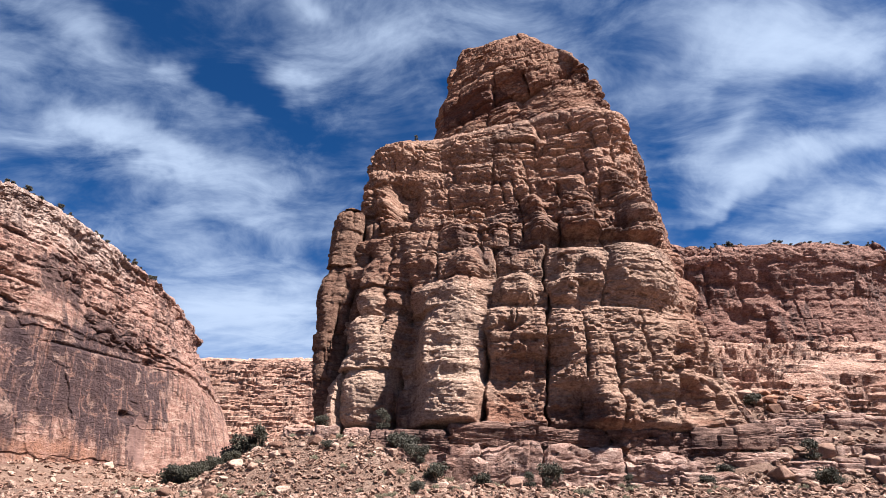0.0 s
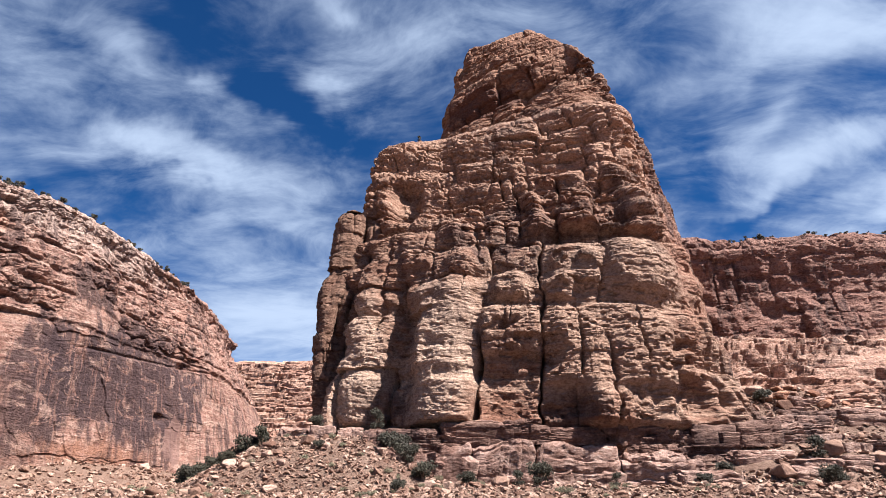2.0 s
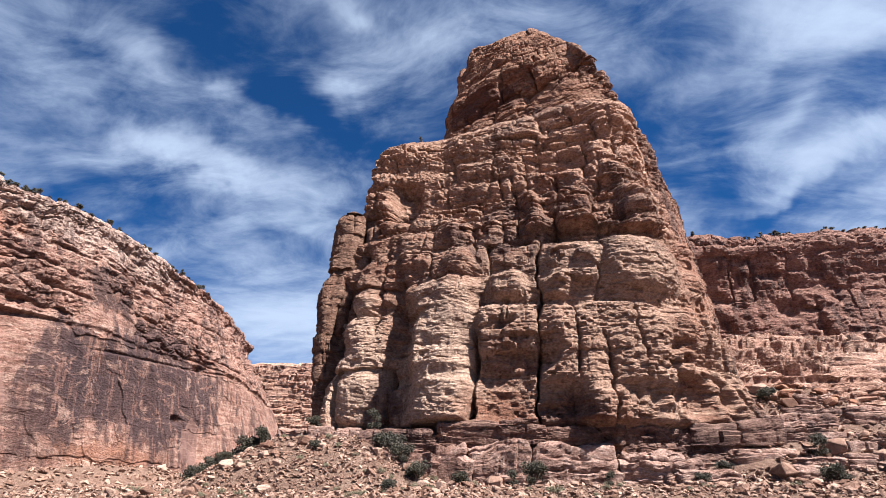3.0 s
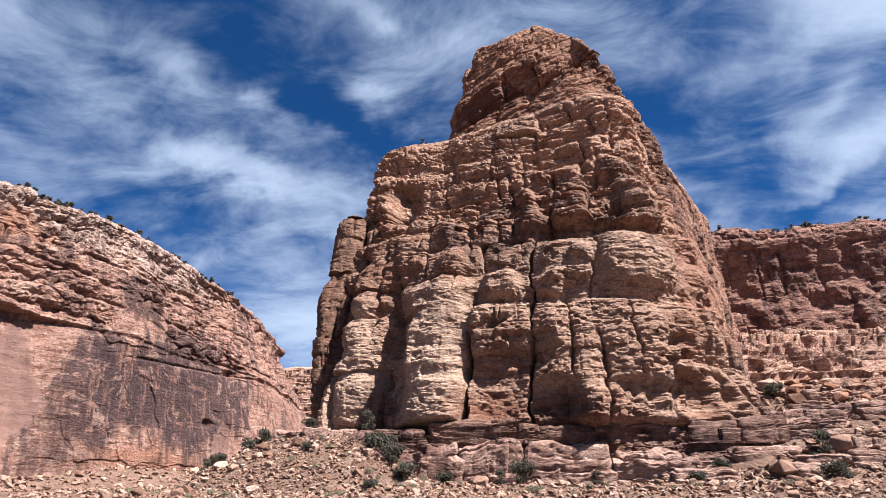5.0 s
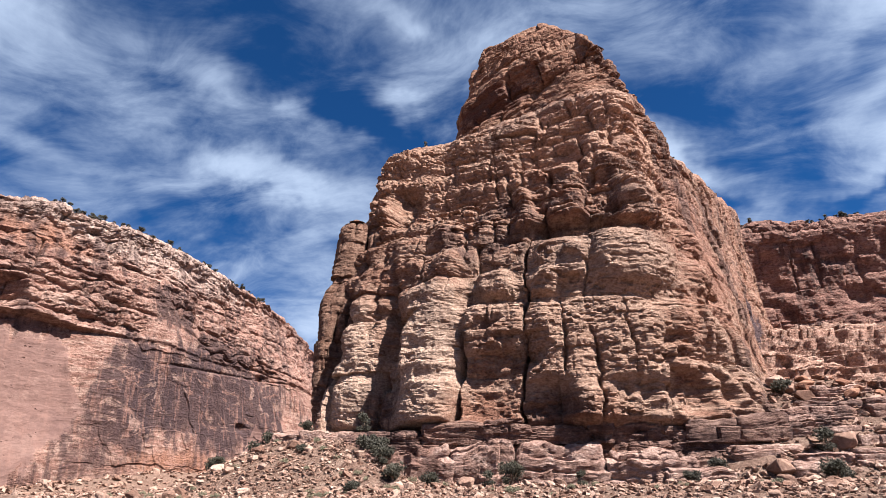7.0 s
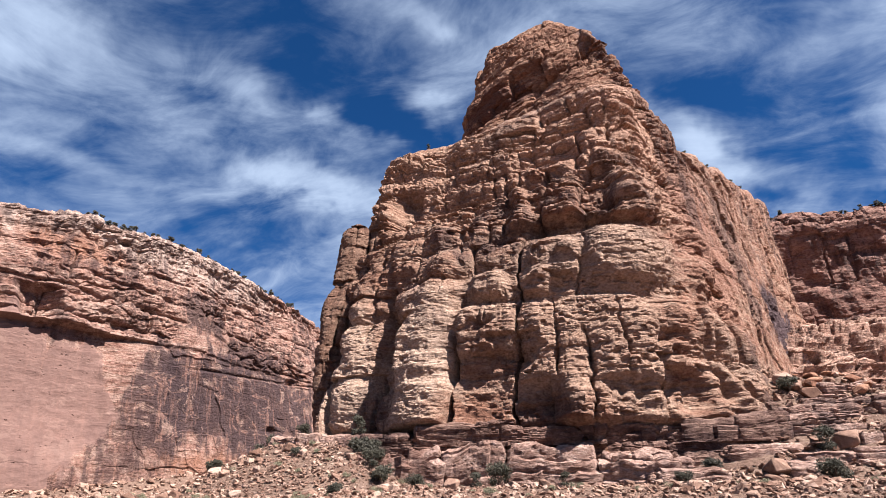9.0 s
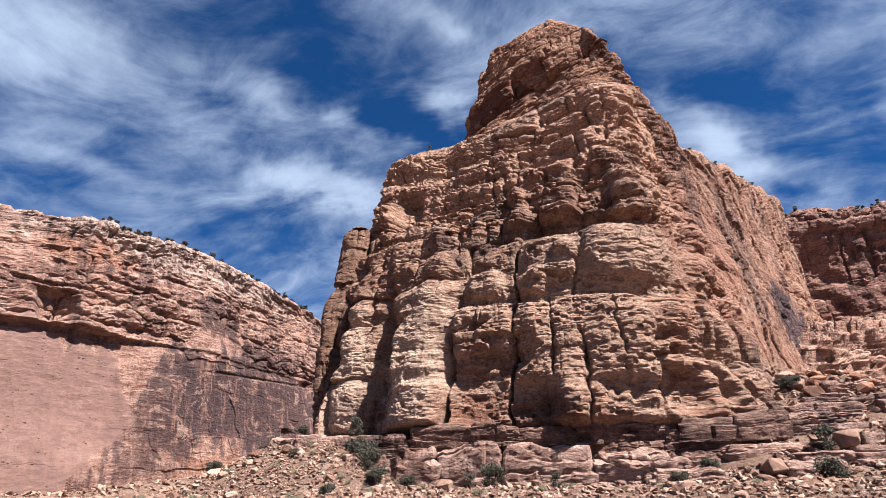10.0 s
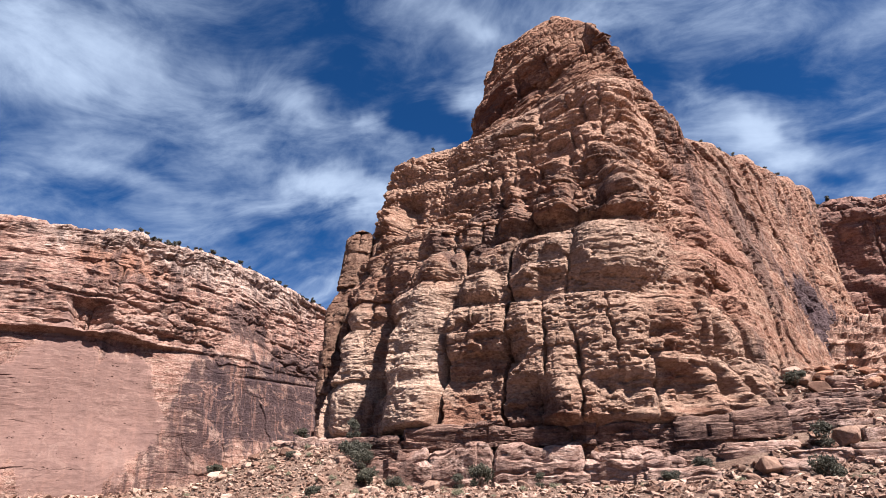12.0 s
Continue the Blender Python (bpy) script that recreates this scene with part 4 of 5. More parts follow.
L_FOOT = [(-330, 20, 2), (-245, 105, 2), (-190, 165, 3), (-172, 205, 5), (-160, 250, 8), (-155, 300, 10), (-143, 380, 12), (-158, 500, 14)]
L_WAIST = [(-335, 30, 66), (-248, 115, 66), (-191, 168, 66), (-176, 205, 66), (-164, 250, 66), (-161, 300, 66), (-157, 380, 66), (-178, 500, 66)]
L_UPPER = [(-341, 40, 110), (-253, 130, 110), (-201, 180, 110), (-184, 212, 110), (-173, 245, 110), (-172, 300, 110), (-176, 380, 110), (-207, 500, 110)]
L_RIM = [(-346, 50, 125), (-259, 142, 125), (-207, 190, 125), (-191, 218, 125), (-183, 248, 125), (-181, 300, 125), (-185, 370, 125), (-214, 512, 125)]
L_BACK = [(-400, 120, 129), (-330, 190, 129), (-290, 230, 129), (-280, 250, 129), (-270, 270, 129), (-270, 310, 129), (-270, 380, 129), (-300, 530, 129)]
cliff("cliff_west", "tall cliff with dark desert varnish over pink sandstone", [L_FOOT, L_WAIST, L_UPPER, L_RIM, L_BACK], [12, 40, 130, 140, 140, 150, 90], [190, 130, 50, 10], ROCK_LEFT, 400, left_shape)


def far_shape(g, s, z, seed):
    n = outward(g)
    lean = np.clip(n[..., 2] / np.hypot(n[..., 0], n[..., 1]), 0, 1.2)
    d = 2.6 * fbm(s / 30, z / 50, 0.3, 2, seed) + pillows(s, z, lean, seed + 10, np.array([40, 66, 88, 112, 119, 123, 127, 140]), 17, 2.2, plumb=0.15, head=0.1, notch=0.4, gap=0.6, wander=4.0)
    d = d + pillows(s, z, lean, seed + 20, beds_of(50, 140, 3.0, 11, seed + 21), 8, 0.9, plumb=0.1, head=0.15, gap=0.5, wander=2.0)
    d = d - 2.2 * smooth(0.15, 0.6, fbm(s / 15, z / 13, 0, 2, seed + 40)) * (1 - smooth(108, 116, z))
    return d + grain(s, z, seed + 30, 0.6, 0.9, 0.35)


def apron_shape(g, s, z, seed):
    n = outward(g)
    lean = np.clip(n[..., 2] / np.hypot(n[..., 0], n[..., 1]), 0, 1.6)
    d = 1.8 * fbm(s / 26, z / 18, 0.3, 2, seed)
    d = d + pillows(s, z, lean, seed + 10, beds_of(0, 140, 3.5, 8, seed + 11), 14, 1.9, plumb=0.25, head=0.15, notch=0.8, gap=0.6, wander=3.0)
    d = d + pillows(s, z, lean, seed + 20, beds_of(0, 140, 1.2, 3.2, seed + 21), 7, 1.2, plumb=0.35, head=0.2, notch=0.8, gap=0.4, wander=2.0)
    return d + grain(s, z, seed + 30, 0.5, 0.6, 0.3)


R_FOOT = [(88, 296, 60), (150, 284, 62), (215, 282, 62), (235, 300, 62), (268, 420, 60), (320, 560, 60)]
R_MID = [(88, 299, 95), (150, 290, 95), (218, 289, 95), (236, 306, 95), (270, 425, 95), (320, 560, 95)]
R_RIM = [(88, 300, 124), (150, 292, 124), (218, 293, 125), (233, 306, 123), (270, 430, 124), (320, 560, 124)]
R_BACK = [(90, 360, 126), (150, 350, 126), (200, 350, 126), (210, 360, 126), (220, 430, 128), (250, 560, 128)]
cliff("cliff_east", "shaded dark red cliff above a ledgy slope", [R_FOOT, R_MID, R_RIM, R_BACK], [110, 110, 30, 80, 40], [55, 50, 12], ROCK_FAR, 500, far_shape)

A_FOOT = [(48, 150, 6), (85, 178, 6), (130, 190, 6), (200, 200, 6), (280, 215, 6), (420, 240, 6)]
A_LOW = [(50, 160, 30), (85, 190, 33), (130, 204, 38), (200, 214, 40), (280, 230, 40), (420, 260, 40)]
A_MID = [(62, 190, 44), (92, 222, 52), (135, 242, 56), (205, 250, 56), (290, 268, 56), (420, 300, 56)]
A_TOP = [(84, 250, 66), (105, 288, 71), (150, 289, 72), (215, 289, 72), (290, 330, 70), (420, 380, 70)]
cliff("cliff_apron", "broken ledgy sandstone slope below a cliff", [A_FOOT, A_LOW, A_MID, A_TOP], [110, 110, 130, 60, 20], [70, 100, 120], ROCK_APRON, 600, apron_shape)

F_FOOT = [(-420, 520, 6), (-250, 520, 10), (-120, 530, 10), (30, 560, 10), (200, 600, 10)]
F_MID = [(-420, 575, 60), (-250, 575, 60), (-120, 580, 60), (30, 600, 60), (200, 640, 60)]
F_RIM = [(-420, 600, 127), (-250, 602, 127), (-120, 605, 127), (30, 640, 127), (200, 680, 127)]
F_BACK = [(-420, 700, 129), (-250, 700, 129), (-120, 700, 129), (30, 740, 129), (200, 780, 129)]
cliff("cliff_north", "distant pale ledgy canyon wall", [F_FOOT, F_MID, F_RIM, F_BACK], [40, 90, 60, 20], [50, 60, 8], ROCK_APRON, 700, apron_shape)


# ---- ledges at the butte's foot ----
def foot_line(x):
    return 77 + 0.19 * (x + 2)


def block_grid(w, d, h, seed, nu=96, nv=40):
    """A block of bedded rock with worn edges: sides, then a low top, centred on its base."""
    a = np.linspace(0, 2 * math.pi, nu)[:, None] + 0.5 * math.pi
    v = np.linspace(0, 1, nv)[None, :]
    c, s = np.cos(a), np.sin(a)
    sq = (np.abs(c) ** 11 + np.abs(s) ** 11) ** (-1 / 11)
    side = np.clip(v / 0.72, 0, 1)
    inset = 1 - np.clip((v - 0.72) / 0.28, 0, 1) ** 1.6
    r = np.where(v < 0.72, 1 - 0.08 * np.clip((side - 0.7) / 0.3, 0, 1) ** 2, 0.92 * inset)
    z = h * np.where(v < 0.72, 0.96 * side, 0.96 + 0.04 * np.clip((v - 0.72) / 0.1, 0, 1))
    x, y = c * sq * r * w / 2, s * sq * r * d / 2
    z = z + 0 * a
    o = relief(a * (w + d) / 3.2 + 0 * z, z, np.stack([x, y, z], -1), seed, bench=max(1.6, h * 0.7), bed=(0.5, 2.2), block=7.5, bench_amp=0.5, bed_amp=0.3, block_amp=0.5, rough=0.3, big=0.7, warp=0.22, pits=0.25, fine=0.8)
    o = o * np.clip((a - 0.5 * math.pi) / 0.25, 0, 1) * np.clip((2.5 * math.pi - a) / 0.25, 0, 1) * np.where(v < 0.98, 1, 0.3)
    x, y = x + c * o, y + s * o
    z = z + 0.14 * h * fbm(x / 2.2, y / 2.2, 0, 3, seed + 9) * side
    return np.stack([x, y, z], -1)


def ledge_block(x0, x1, front, z0, z1, depth, seed, name="ledge_block", material=None, parent=None):
    g = block_grid((x1 - x0) * 1.10, depth, z1 - z0, seed)
    cx = (x0 + x1) / 2
    t = math.atan(0.19)
    gx2 = g[..., 0] * math.cos(t) - g[..., 1] * math.sin(t)
    gy2 = g[..., 0] * math.sin(t) + g[..., 1] * math.cos(t)
    p = np.stack([gx2 + cx, gy2 + front + depth / 2, g[..., 2] + z0], -1)
    return rock_part(name, p, material or ROCK_LEDGE, parent or butte)


def ledge_core():
    xs = (-9, -2, 8, 18, 28, 38, 48, 56)
    low = [(x, foot_line(x) + 1.6, 1.0) for x in xs]
    lip = [(x, foot_line(x) + 2.2, 9.0) for x in xs]
    top = [(x, foot_line(x) + 3.2, 11.0) for x in xs]
    back = [(x, foot_line(x) + 8.0, 12.3) for x in xs]
    g = skin([low, lip, top, back], [45] * 7, [40, 15, 20])
    d = relief(arc(g, 30), g[..., 2], g, 880, bench=3.5, bed=(0.4, 1.3), block=4.5, bench_amp=0.5, bed_amp=0.45, block_amp=0.6, rough=0.35, big=0.6, warp=0.4, nose=0.4)
    return g + flatten(outward(g)) * d[..., None]


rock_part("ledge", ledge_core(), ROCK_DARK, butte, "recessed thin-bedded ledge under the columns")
rng = random.Random(21)
k = 0
for x0, x1, top in ((-7.5, -0.2, 8.6), (0, 4.3, 9.3), (4.6, 12.0, 9.5), (12.3, 22.8, 9.3), (23.0, 31.6, 8.6), (31.8, 38, 7.4), (38.2, 46, 6.6)):
    k += 1
    ledge_block(x0, x1, foot_line((x0 + x1) / 2), 2.0, top, 7, 900 + k)
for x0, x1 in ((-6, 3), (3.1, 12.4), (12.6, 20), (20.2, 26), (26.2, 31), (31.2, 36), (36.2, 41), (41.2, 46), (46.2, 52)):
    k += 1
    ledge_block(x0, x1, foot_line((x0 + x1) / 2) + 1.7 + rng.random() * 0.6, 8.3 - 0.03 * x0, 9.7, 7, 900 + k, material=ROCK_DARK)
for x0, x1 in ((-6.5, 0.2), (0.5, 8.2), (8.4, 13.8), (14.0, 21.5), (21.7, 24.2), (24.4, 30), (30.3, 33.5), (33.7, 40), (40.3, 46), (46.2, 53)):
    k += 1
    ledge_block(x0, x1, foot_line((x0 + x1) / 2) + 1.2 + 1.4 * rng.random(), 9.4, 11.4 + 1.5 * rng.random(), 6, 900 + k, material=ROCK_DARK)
for x0, x1, z0, top, front in ((-21.4, -17.2, 7.5, 11.7, 80.6), (-17.3, -13.6, 7.8, 12.2, 80.2), (-13.5, -9.6, 8.0, 11.8, 80.0), (-9.5, -6.2, 8.3, 11.2, 79.2), (-20.2, -16.4, 5.5, 9.2, 79.2), (-23.0, -20.0, 5.0, 9.0, 81.5)):
    k += 1
    ledge_block(x0, x1, front, z0, top, 6, 900 + k)
for x0, x1, z0, top, front in ((28.5, 32.6, 2.6, 5.6, 81.2), (33.5, 38.5, 3.0, 5.9, 81.8), (39, 44, 3.2, 6.4, 83.0), (40.5, 45, 5.5, 8.4, 85.2), (45.5, 50, 6.5, 9.2, 87), (50.5, 56.5, 8.5, 11.2, 89.5), (46, 51, 9.5, 12.4, 88.8), (54, 60, 10, 13.2, 93), (57, 63, 6, 9, 90)):
    k += 1
    ledge_block(x0, x1, front, z0, top, 6, 900 + k)


tier = random.Random(33)
for front, start, stop in ((78.6, 27, 66), (81.2, 29, 70), (84.2, 38, 74), (87.4, 43, 78), (90.8, 47, 80), (94.6, 50, 80), (98.8, 53, 78)):
    x = start + 2 * tier.random()
    while x < stop:
        wide = tier.uniform(3.0, 9.0)
        k += 1
        if tier.random() < 0.72:
            fy = front + 0.10 * (x - start) + tier.uniform(-0.7, 0.7)
            mid = np.array([x + wide / 2] * 2), np.array([fy, fy + 1.6])
            foot, top = height(*mid)
            ledge_block(x, x + wide, fy, foot - 1.2, top + tier.uniform(0.3, 1.3), tier.uniform(4, 6), 900 + k)
        x += wide + tier.uniform(-0.2, 1.6)


# ---- loose rock ----
def hull(seed, flat, sharp=14):
    r = random.Random(seed)
    bm = bmesh.new()
    for _ in range(sharp):
        v = Vector((r.uniform(-1, 1), r.uniform(-1, 1), r.uniform(-1, 1)))
        v = v.normalized() * (0.75 + 0.35 * r.random())
        bm.verts.new((v.x * 0.62, v.y * 0.48, v.z * 0.42 * flat))
    got = bmesh.ops.convex_hull(bm, input=bm.verts)
    bmesh.ops.delete(bm, geom=list({e for e in got["geom_interior"] if isinstance(e, bmesh.types.BMVert)}), context="VERTS")
    return bm


def hull_arrays(seed, flat, sharp):
    bm = hull(seed, flat, sharp)
    bmesh.ops.triangulate(bm, faces=bm.faces)
    bm.verts.index_update()
    v = np.array([q.co[:] for q in bm.verts])
    f = np.array([[q.index for q in p.verts] for p in bm.faces])
    bm.free()
    return v, f


def boulder_mesh(seed, flat, material=RUBBLE):
    bm = hull(seed, flat, 18)
    bmesh.ops.bevel(bm, geom=list(bm.edges), offset=0.025, segments=1, affect="EDGES")
    me = bpy.data.meshes.new("boulder")
    bm.to_mesh(me)
    bm.free()
    me.materials.append(material)
    return me


def zone_places(count, x0, x1, y0, y1, seed, keep=None):
    r = np.random.RandomState(seed)
    x, y = r.uniform(x0, x1, count), r.uniform(y0, y1, count)
    thick = fbm(x / 6, y / 6, 0, 3, seed)
    ok = thick > r.uniform(-1.0, 0.15, count)
    if keep is not None:
        ok &= keep(x, y)
    return x[ok], y[ok], r


def outside(x, y):
    return ~((y > foot_line(x) + 1.5) & (x > -8) & (x < 44)) & ~((y > 83) & (x > -18) & (x < 44))


VARIANTS = [hull_arrays(50 + i, 0.75 if i % 2 else 1.0, 9) for i in range(10)]


def rubble(name, label, count, x0, x1, y0, y1, small, large, seed, power=3.0):
    x, y, r = zone_places(count, x0, x1, y0, y1, seed, outside)
    size = small + (large - small) * r.uniform(0, 1, len(x)) ** power
    z = height(x, y)
    vs, fs, base = [], [], 0
    which, turn, tip = r.randint(0, len(VARIANTS), len(x)), r.uniform(0, 6.283, len(x)), r.uniform(-0.5, 0.5, len(x))
    for i, (v, f) in enumerate(VARIANTS):
        m = which == i
        c, s = np.cos(turn[m])[:, None], np.sin(turn[m])[:, None]
        ct, st = np.cos(tip[m])[:, None], np.sin(tip[m])[:, None]
        px, py, pz = v[:, 0][None], v[:, 1][None], v[:, 2][None]
        qx, qz = px * ct - pz * st, px * st + pz * ct
        q = np.stack([qx * c - py * s, qx * s + py * c, qz], -1) * size[m][:, None, None]
        q = q + np.stack([x[m], y[m], z[m] + size[m] * 0.16], -1)[:, None, :]
        vs.append(q.reshape(-1, 3))
        fs.append((f[None] + (np.arange(m.sum()) * len(v))[:, None, None]).reshape(-1, 3) + base)
        base += m.sum() * len(v)
    me = mesh_from(name, np.vstack(vs), np.vstack(fs), RUBBLE, False)
    return tagged(new(name, me), label, "rubble", kind="stuff")


rubble("talus_rubble", "pale broken sandstone rubble on the talus fan", 25000, -46, 6, 56, 83, 0.09, 0.85, 61, 5.0)
rubble("slope_rubble", "broken sandstone rubble on the steep slope", 15000, 30, 84, 66, 120, 0.1, 1.4, 62, 3.5)
rubble("foot_rubble", "scattered pale stones below the ledges", 15000, -4, 60, 58, 83, 0.09, 0.85, 63, 5.0)
rubble("gully_rubble", "stones on the gully floor", 3000, -110, -24, 80, 190, 0.25, 1.6, 64)
rubble("cliff_rubble", "blocks fallen from the cliff", 5000, -185, -95, 150, 340, 0.4, 3.2, 65)
rubble("apron_rubble", "blocks strewn below the broken slope", 3500, 55, 200, 118, 196, 0.4, 2.8, 66)

SLABS = [boulder_mesh(170 + i, 0.6, SLAB) for i in range(6)]
SHAPES = [boulder_mesh(70 + i, 0.7 if i % 3 else 1.0) for i in range(12)]


def boulders(count, x0, x1, y0, y1, small, large, seed, group, label):
    x, y, r = zone_places(count * 4, x0, x1, y0, y1, seed, outside)
    x, y = x[:count], y[:count]
    for px, py, pz in zip(x, y, height(x, y)):
        size = small + (large - small) * r.uniform() ** 2.2
        ob = new("boulder", SHAPES[r.randint(len(SHAPES))])
        ob.matrix_world = pose(px, py, pz + 0.12 * size, r.uniform(-22, 22), r.uniform(-22, 22), r.uniform(0, 360)) @ Matrix.Scale(size, 4)
        tagged(ob, label, "boulder", group)


boulders(70, -34, 4, 62, 82, 0.8, 2.2, 81, "boulders on the talus fan", "angular pale sandstone boulder on the talus")
boulders(110, 42, 74, 76, 114, 1.0, 3.6, 82, "boulders on the steep slope", "angular orange-brown sandstone boulder on the rubble slope")
slabs = random.Random(91)
for i in range(80):
    px, py = slabs.uniform(52, 76), slabs.uniform(97, 112)
    pz = float(height(np.array([px]), np.array([py]))[0])
    size = 1.0 + 2.6 * slabs.random() ** 1.8
    ob = new("boulder", SLABS[i % len(SLABS)])
    ob.matrix_world = pose(px, py, pz + 0.16 * size, slabs.uniform(-28, 10), slabs.uniform(-20, 20), slabs.uniform(0, 360)) @ Matrix.Scale(size, 4)
    tagged(ob, "large orange sandstone slab fallen below the flank", "boulder", "orange slabs on the slope")
boulders(40, 0, 44, 62, 80, 0.8, 2.4, 83, "boulders below the ledges", "flat pale sandstone slab below the ledges")
boulders(50, -175, -120, 190, 330, 2.0, 6.0, 84, "boulders under the cliff", "large sandstone boulder fallen from the cliff")


# ---- plants ----
def clumps(centres, radii, count, size, seed, squash=0.8):
    """A crown of many small leaf clumps about several lobes."""
    r = np.random.RandomState(seed)
    vs, fs, base = [], [], 0
    octa = np.array([(1, 0, 0), (-1, 0, 0), (0, 1, 0), (0, -1, 0), (0, 0, 1.3), (0, 0, -1)], float)
    tri = np.array([(0, 2, 4), (2, 1, 4), (1, 3, 4), (3, 0, 4), (2, 0, 5), (1, 2, 5), (3, 1, 5), (0, 3, 5)])
    for i in range(count):
        k = r.randint(len(centres))
        d = r.normal(size=3)
        d /= np.linalg.norm(d)
        p = np.array(centres[k]) + d * radii[k] * (0.45 + 0.65 * r.uniform()) * np.array((1, 1, squash))
        a = r.uniform(0, 6.283)
        rot = np.array([(math.cos(a), -math.sin(a), 0), (math.sin(a), math.cos(a), 0), (0, 0, 1)])
        s = size * (0.5 + r.uniform()) * np.array((0.5 + r.uniform(), 0.3 + 0.5 * r.uniform(), 0.6 + 0.7 * r.uniform()))
        q = (octa * s * (0.7 + 0.6 * r.uniform(size=(6, 1)))) @ rot.T + p
        q[:, :2] += d[:2] * size * 0.3
        vs.append(q)
        fs.append(tri + base)
        base += 6
    return np.vstack(vs), np.vstack(fs)


def limb_mesh(paths, name):
    """Tapered stems: each a line of points with a radius at its foot and its tip."""
    vs, fs, base = [], [], 0
    for pts, r0, r1 in paths:
        pts = np.array(pts, float)
        n = len(pts)
        for j, p in enumerate(pts):
            rad = r0 + (r1 - r0) * j / (n - 1)
            for a in range(6):
                vs.append(p + rad * np.array((math.cos(a * math.pi / 3), math.sin(a * math.pi / 3), 0)))
        for j in range(n - 1):
            for a in range(6):
                b = (a + 1) % 6
                fs.append((base + j * 6 + a, base + j * 6 + b, base + j * 6 + 6 + b, base + j * 6 + 6 + a))
        base += n * 6
    return mesh_from(name, np.array(vs), np.array(fs), BARK)


def juniper(seed, count=620, lobes=8, spread=0.42, tall=0.62):
    """A juniper one metre wide, standing at the origin: twisted trunk with limbs, ragged crown."""
    r = random.Random(seed)
    ob = new("juniper")
    centres, radii, paths = [], [], []
    lean = r.uniform(-0.1, 0.1)
    paths.append(([(0, 0, -0.08), (lean * 0.4, 0.02, 0.12), (lean, 0.0, 0.3), (lean * 1.2, 0.03, tall * 0.8)], 0.055, 0.015))
    for i in range(lobes):
        a, d = 6.283 * i / lobes + r.uniform(-0.4, 0.4), spread * r.uniform(0.3, 0.85)
        c = (math.cos(a) * d, math.sin(a) * d, r.uniform(0.2, tall))
        centres.append(c)
        radii.append(r.uniform(0.14, 0.25))
        paths.append(([(lean * 0.4, 0.01, 0.1 + 0.1 * r.random()), (c[0] * 0.5, c[1] * 0.5, c[2] * 0.6), c], 0.025, 0.006))
    centres.append((lean, 0, tall * 0.9))
    radii.append(0.2)
    part("trunk", limb_mesh(paths, "trunk"), ob, "twisted grey-brown trunk with limbs")
    v, f = clumps(centres, radii, 2 * count, 0.027, seed)
    part("crown", mesh_from("crown", v, f, LEAF, False), ob, "dense dark green scaly foliage")
    return ob


def sage(seed):
    r = random.Random(seed)
    ob = new("shrub")
    paths = []
    for i in range(9):
        a = r.uniform(0, 6.283)
        paths.append(([(0, 0, -0.05), (math.cos(a) * 0.15, math.sin(a) * 0.15, 0.2), (math.cos(a) * 0.35, math.sin(a) * 0.35, r.uniform(0.3, 0.5))], 0.02, 0.005))
    part("stems", limb_mesh(paths, "stems"), ob, "thin woody stems")
    cs = [(r.uniform(-0.3, 0.3), r.uniform(-0.3, 0.3), r.uniform(0.15, 0.42)) for _ in range(7)]
    v, f = clumps(cs, [0.2] * 7, 500, 0.024, seed)
    part("foliage", mesh_from("foliage", v, f, SAGE, False), ob, "sparse grey-brown leaves")
    return ob


JUNIPERS = [juniper(401), juniper(402, 560, 7, 0.44, 0.55), juniper(403, 680, 9, 0.4, 0.75), juniper(404, 480, 6, 0.36, 0.9)]
SAGES = [sage(411), sage(412)]
for ob in JUNIPERS:
    tagged(ob, "dark green juniper bush rooted in the rocky ground", "juniper")
for ob in SAGES:
    tagged(ob, "dry grey-brown shrub on the stony slope", "shrub")
used = set()


def plant(kinds, i, x, y, width, group, z=None, label=""):
    src = kinds[i % len(kinds)]
    z = float(height(np.array([x], float), np.array([y], float))[0]) if z is None else z
    m = pose(x, y, z - 0.03 * width, 0, 0, (i * 77) % 360)
    s = width * (0.92 + 0.16 * ((i * 37) % 10) / 10)
    if src not in used:
        used.add(src)
        ob = src
        ob.matrix_basis = m @ Matrix.Scale(s, 4)
    else:
        keep = src.scale.copy()
        ob = copy_thing(src, m)
        ob.scale = (s, s, s * (0.85 + 0.3 * ((i * 53) % 10) / 10))
    return tagged(ob, label, "", group)


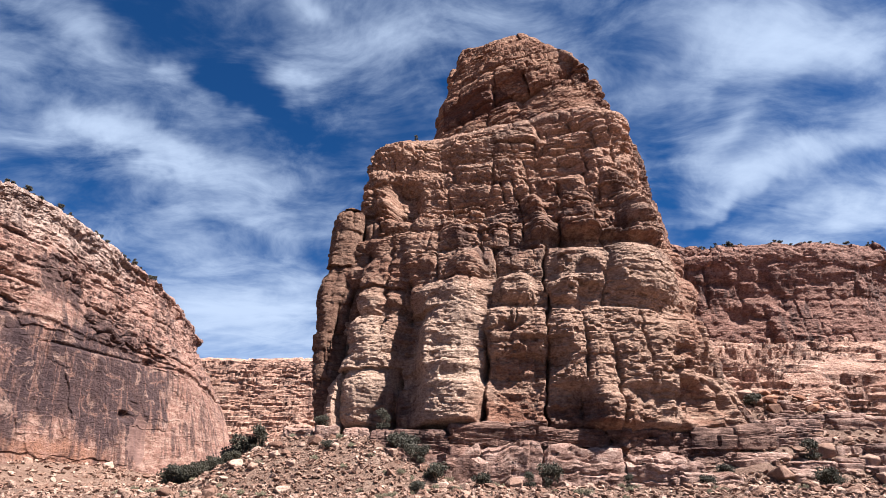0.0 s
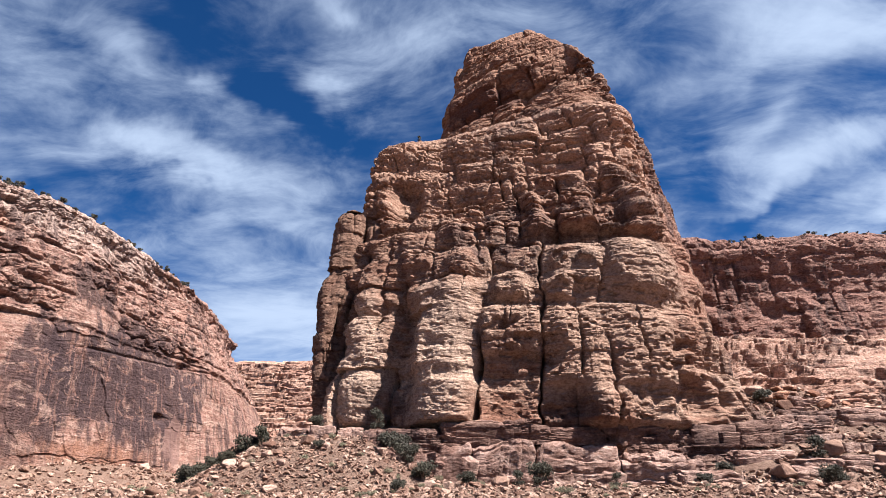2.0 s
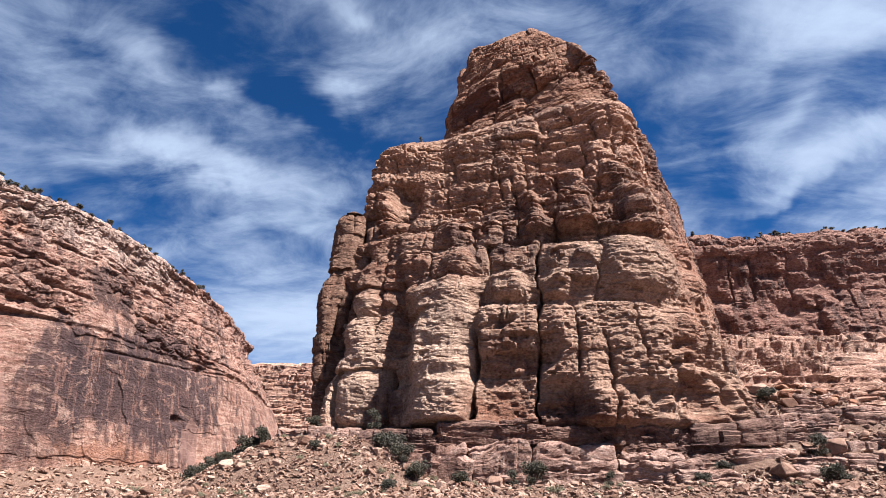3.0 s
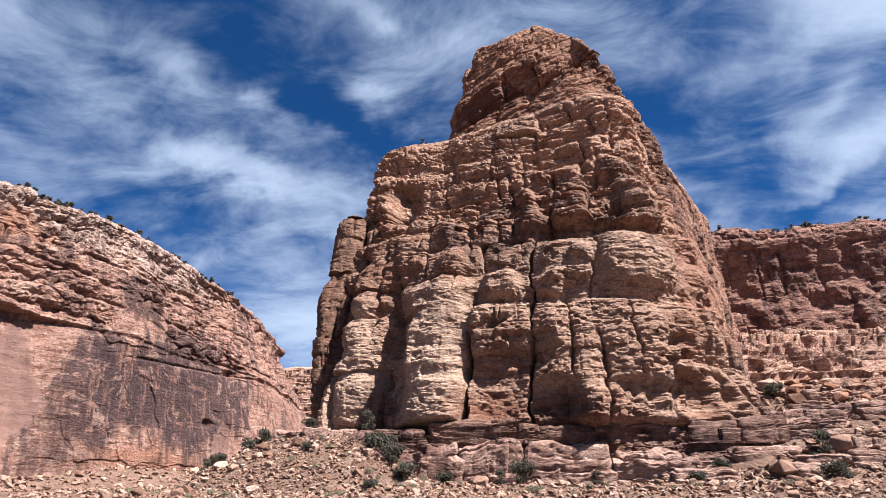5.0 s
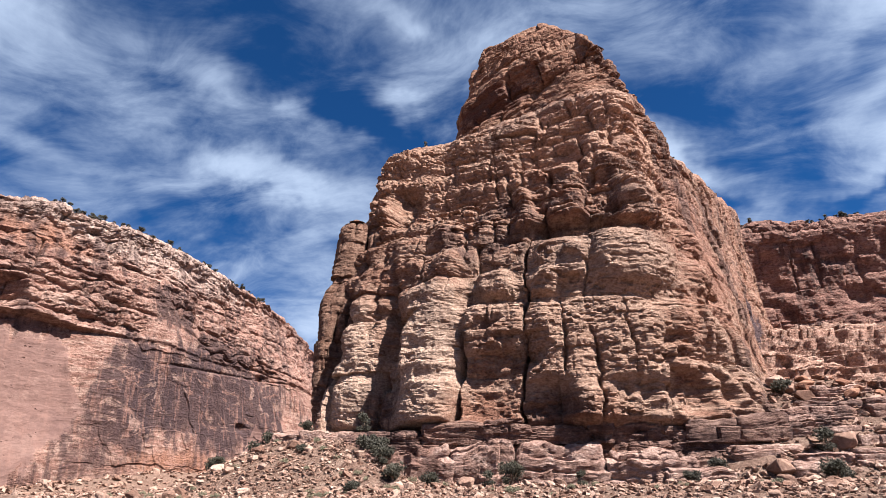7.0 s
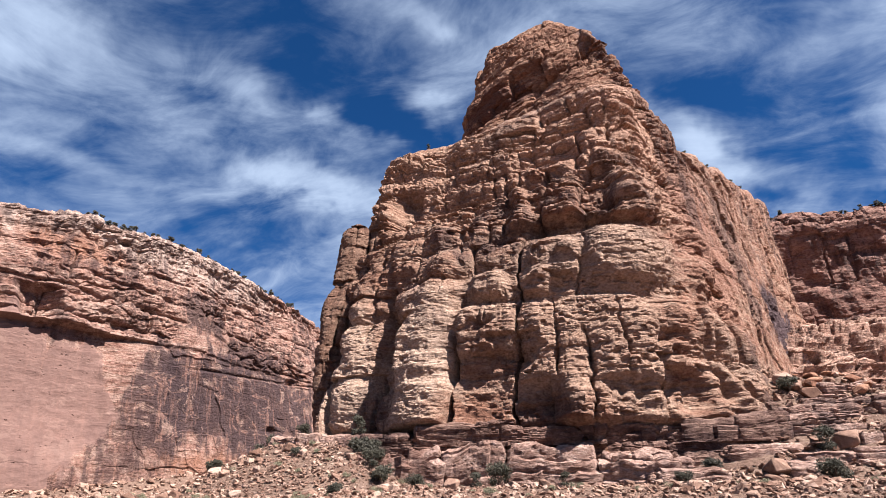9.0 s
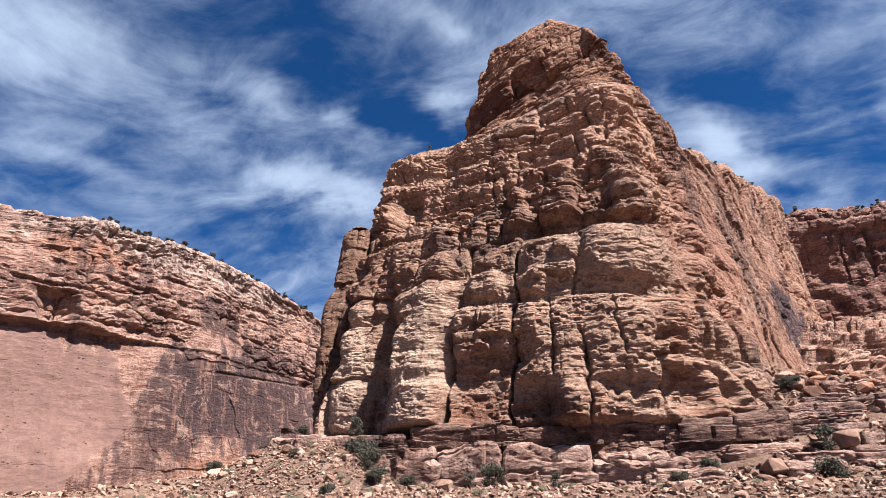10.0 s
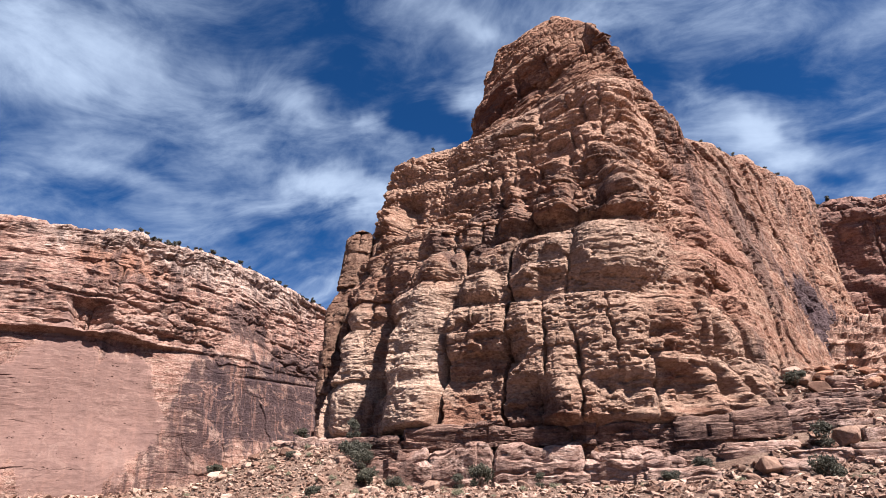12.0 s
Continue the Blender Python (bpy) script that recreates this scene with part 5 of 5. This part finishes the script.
# at the butte's foot, on the slopes and in the gully: place, height where it grows on a ledge, width
for i, (x, y, z, w) in enumerate(((-0.9, 73.2, None, 3.3), (-5.0, 77.6, None, 4.2), (-3.0, 76.0, None, 3.0), (-8.0, 82.2, 11.4, 3.0), (-15.9, 81.6, 11.9, 2.2), (-14.0, 76.6, None, 1.7), (12.6, 75.4, None, 3.2), (10.0, 75.0, None, 2.0), (4.4, 70.3, None, 2.3),
                              (-2.6, 64.6, None, 2.0), (36.3, 82.6, None, 2.7), (49.1, 84.5, None, 3.2), (48.0, 79.7, None, 3.4), (50.2, 99.4, None, 3.4), (32.9, 80.2, None, 2.0), (20.5, 71.0, None, 1.6))):
    plant(JUNIPERS, i, x, y, w, "junipers at the butte's foot", z)
for i, (x, y, w) in enumerate(((-29.5, 95.4, 5.0), (-27, 92, 4), (-31.5, 97.5, 4.5), (-34.9, 93.3, 4.6), (-33, 100, 5), (-37, 99, 4), (-40, 104, 5.2), (-43.5, 109, 5), (-47.4, 114.6, 6), (-45, 118, 5), (-51, 121, 5), (-24.8, 74.8, 2.4), (-28.5, 80.6, 2.8))):
    plant(JUNIPERS, i + 2, x, y, w, "junipers in the gully", None, "dark green juniper crowded in the shaded gully")
r = np.random.RandomState(5)
for i in range(46):
    x, y = r.uniform(-34, 2), r.uniform(62, 80)
    plant(SAGES, i, x, y, r.uniform(0.7, 1.5), "dry shrubs on the talus")
for i in range(30):
    x, y = r.uniform(4, 60), r.uniform(62, 78)
    plant(SAGES, i, x, y, r.uniform(0.8, 1.6), "dry shrubs below the ledges")
plant(JUNIPERS, 3, -5.6, 107.6, 1.3, "junipers on the butte", 71.8, "small dark juniper alone on a high ledge")


def rim_plants(name, lo, hi, count, small, large, group, label, seed):
    """Junipers along a rim, a step back from its edge."""
    line = RIMS[name]
    r = np.random.RandomState(seed)
    for i in range(count):
        f = r.uniform()
        f = f if i % 3 else np.clip(0.13 * r.randint(1, 8) + r.normal() * 0.02, 0, 1)
        p = line[int((lo + (hi - lo) * f) * (len(line) - 1))]
        plant(JUNIPERS, i, p[0], p[1], small + (large - small) * r.uniform() ** 1.5, group, p[2] - 0.3, label)


rim_plants("cliff_west", 0.12, 0.86, 90, 1.0, 3.4, "junipers on the west rim", "small dark juniper on the pale cliff rim", 31)
rim_plants("cliff_east", 0.02, 0.62, 34, 0.9, 3.4, "junipers on the east rim", "small dark juniper on the red cliff rim", 32)
rim_plants("ridge", 0.72, 0.98, 20, 0.8, 2.0, "junipers on the ridge", "small dark juniper on the ridge crest", 33)
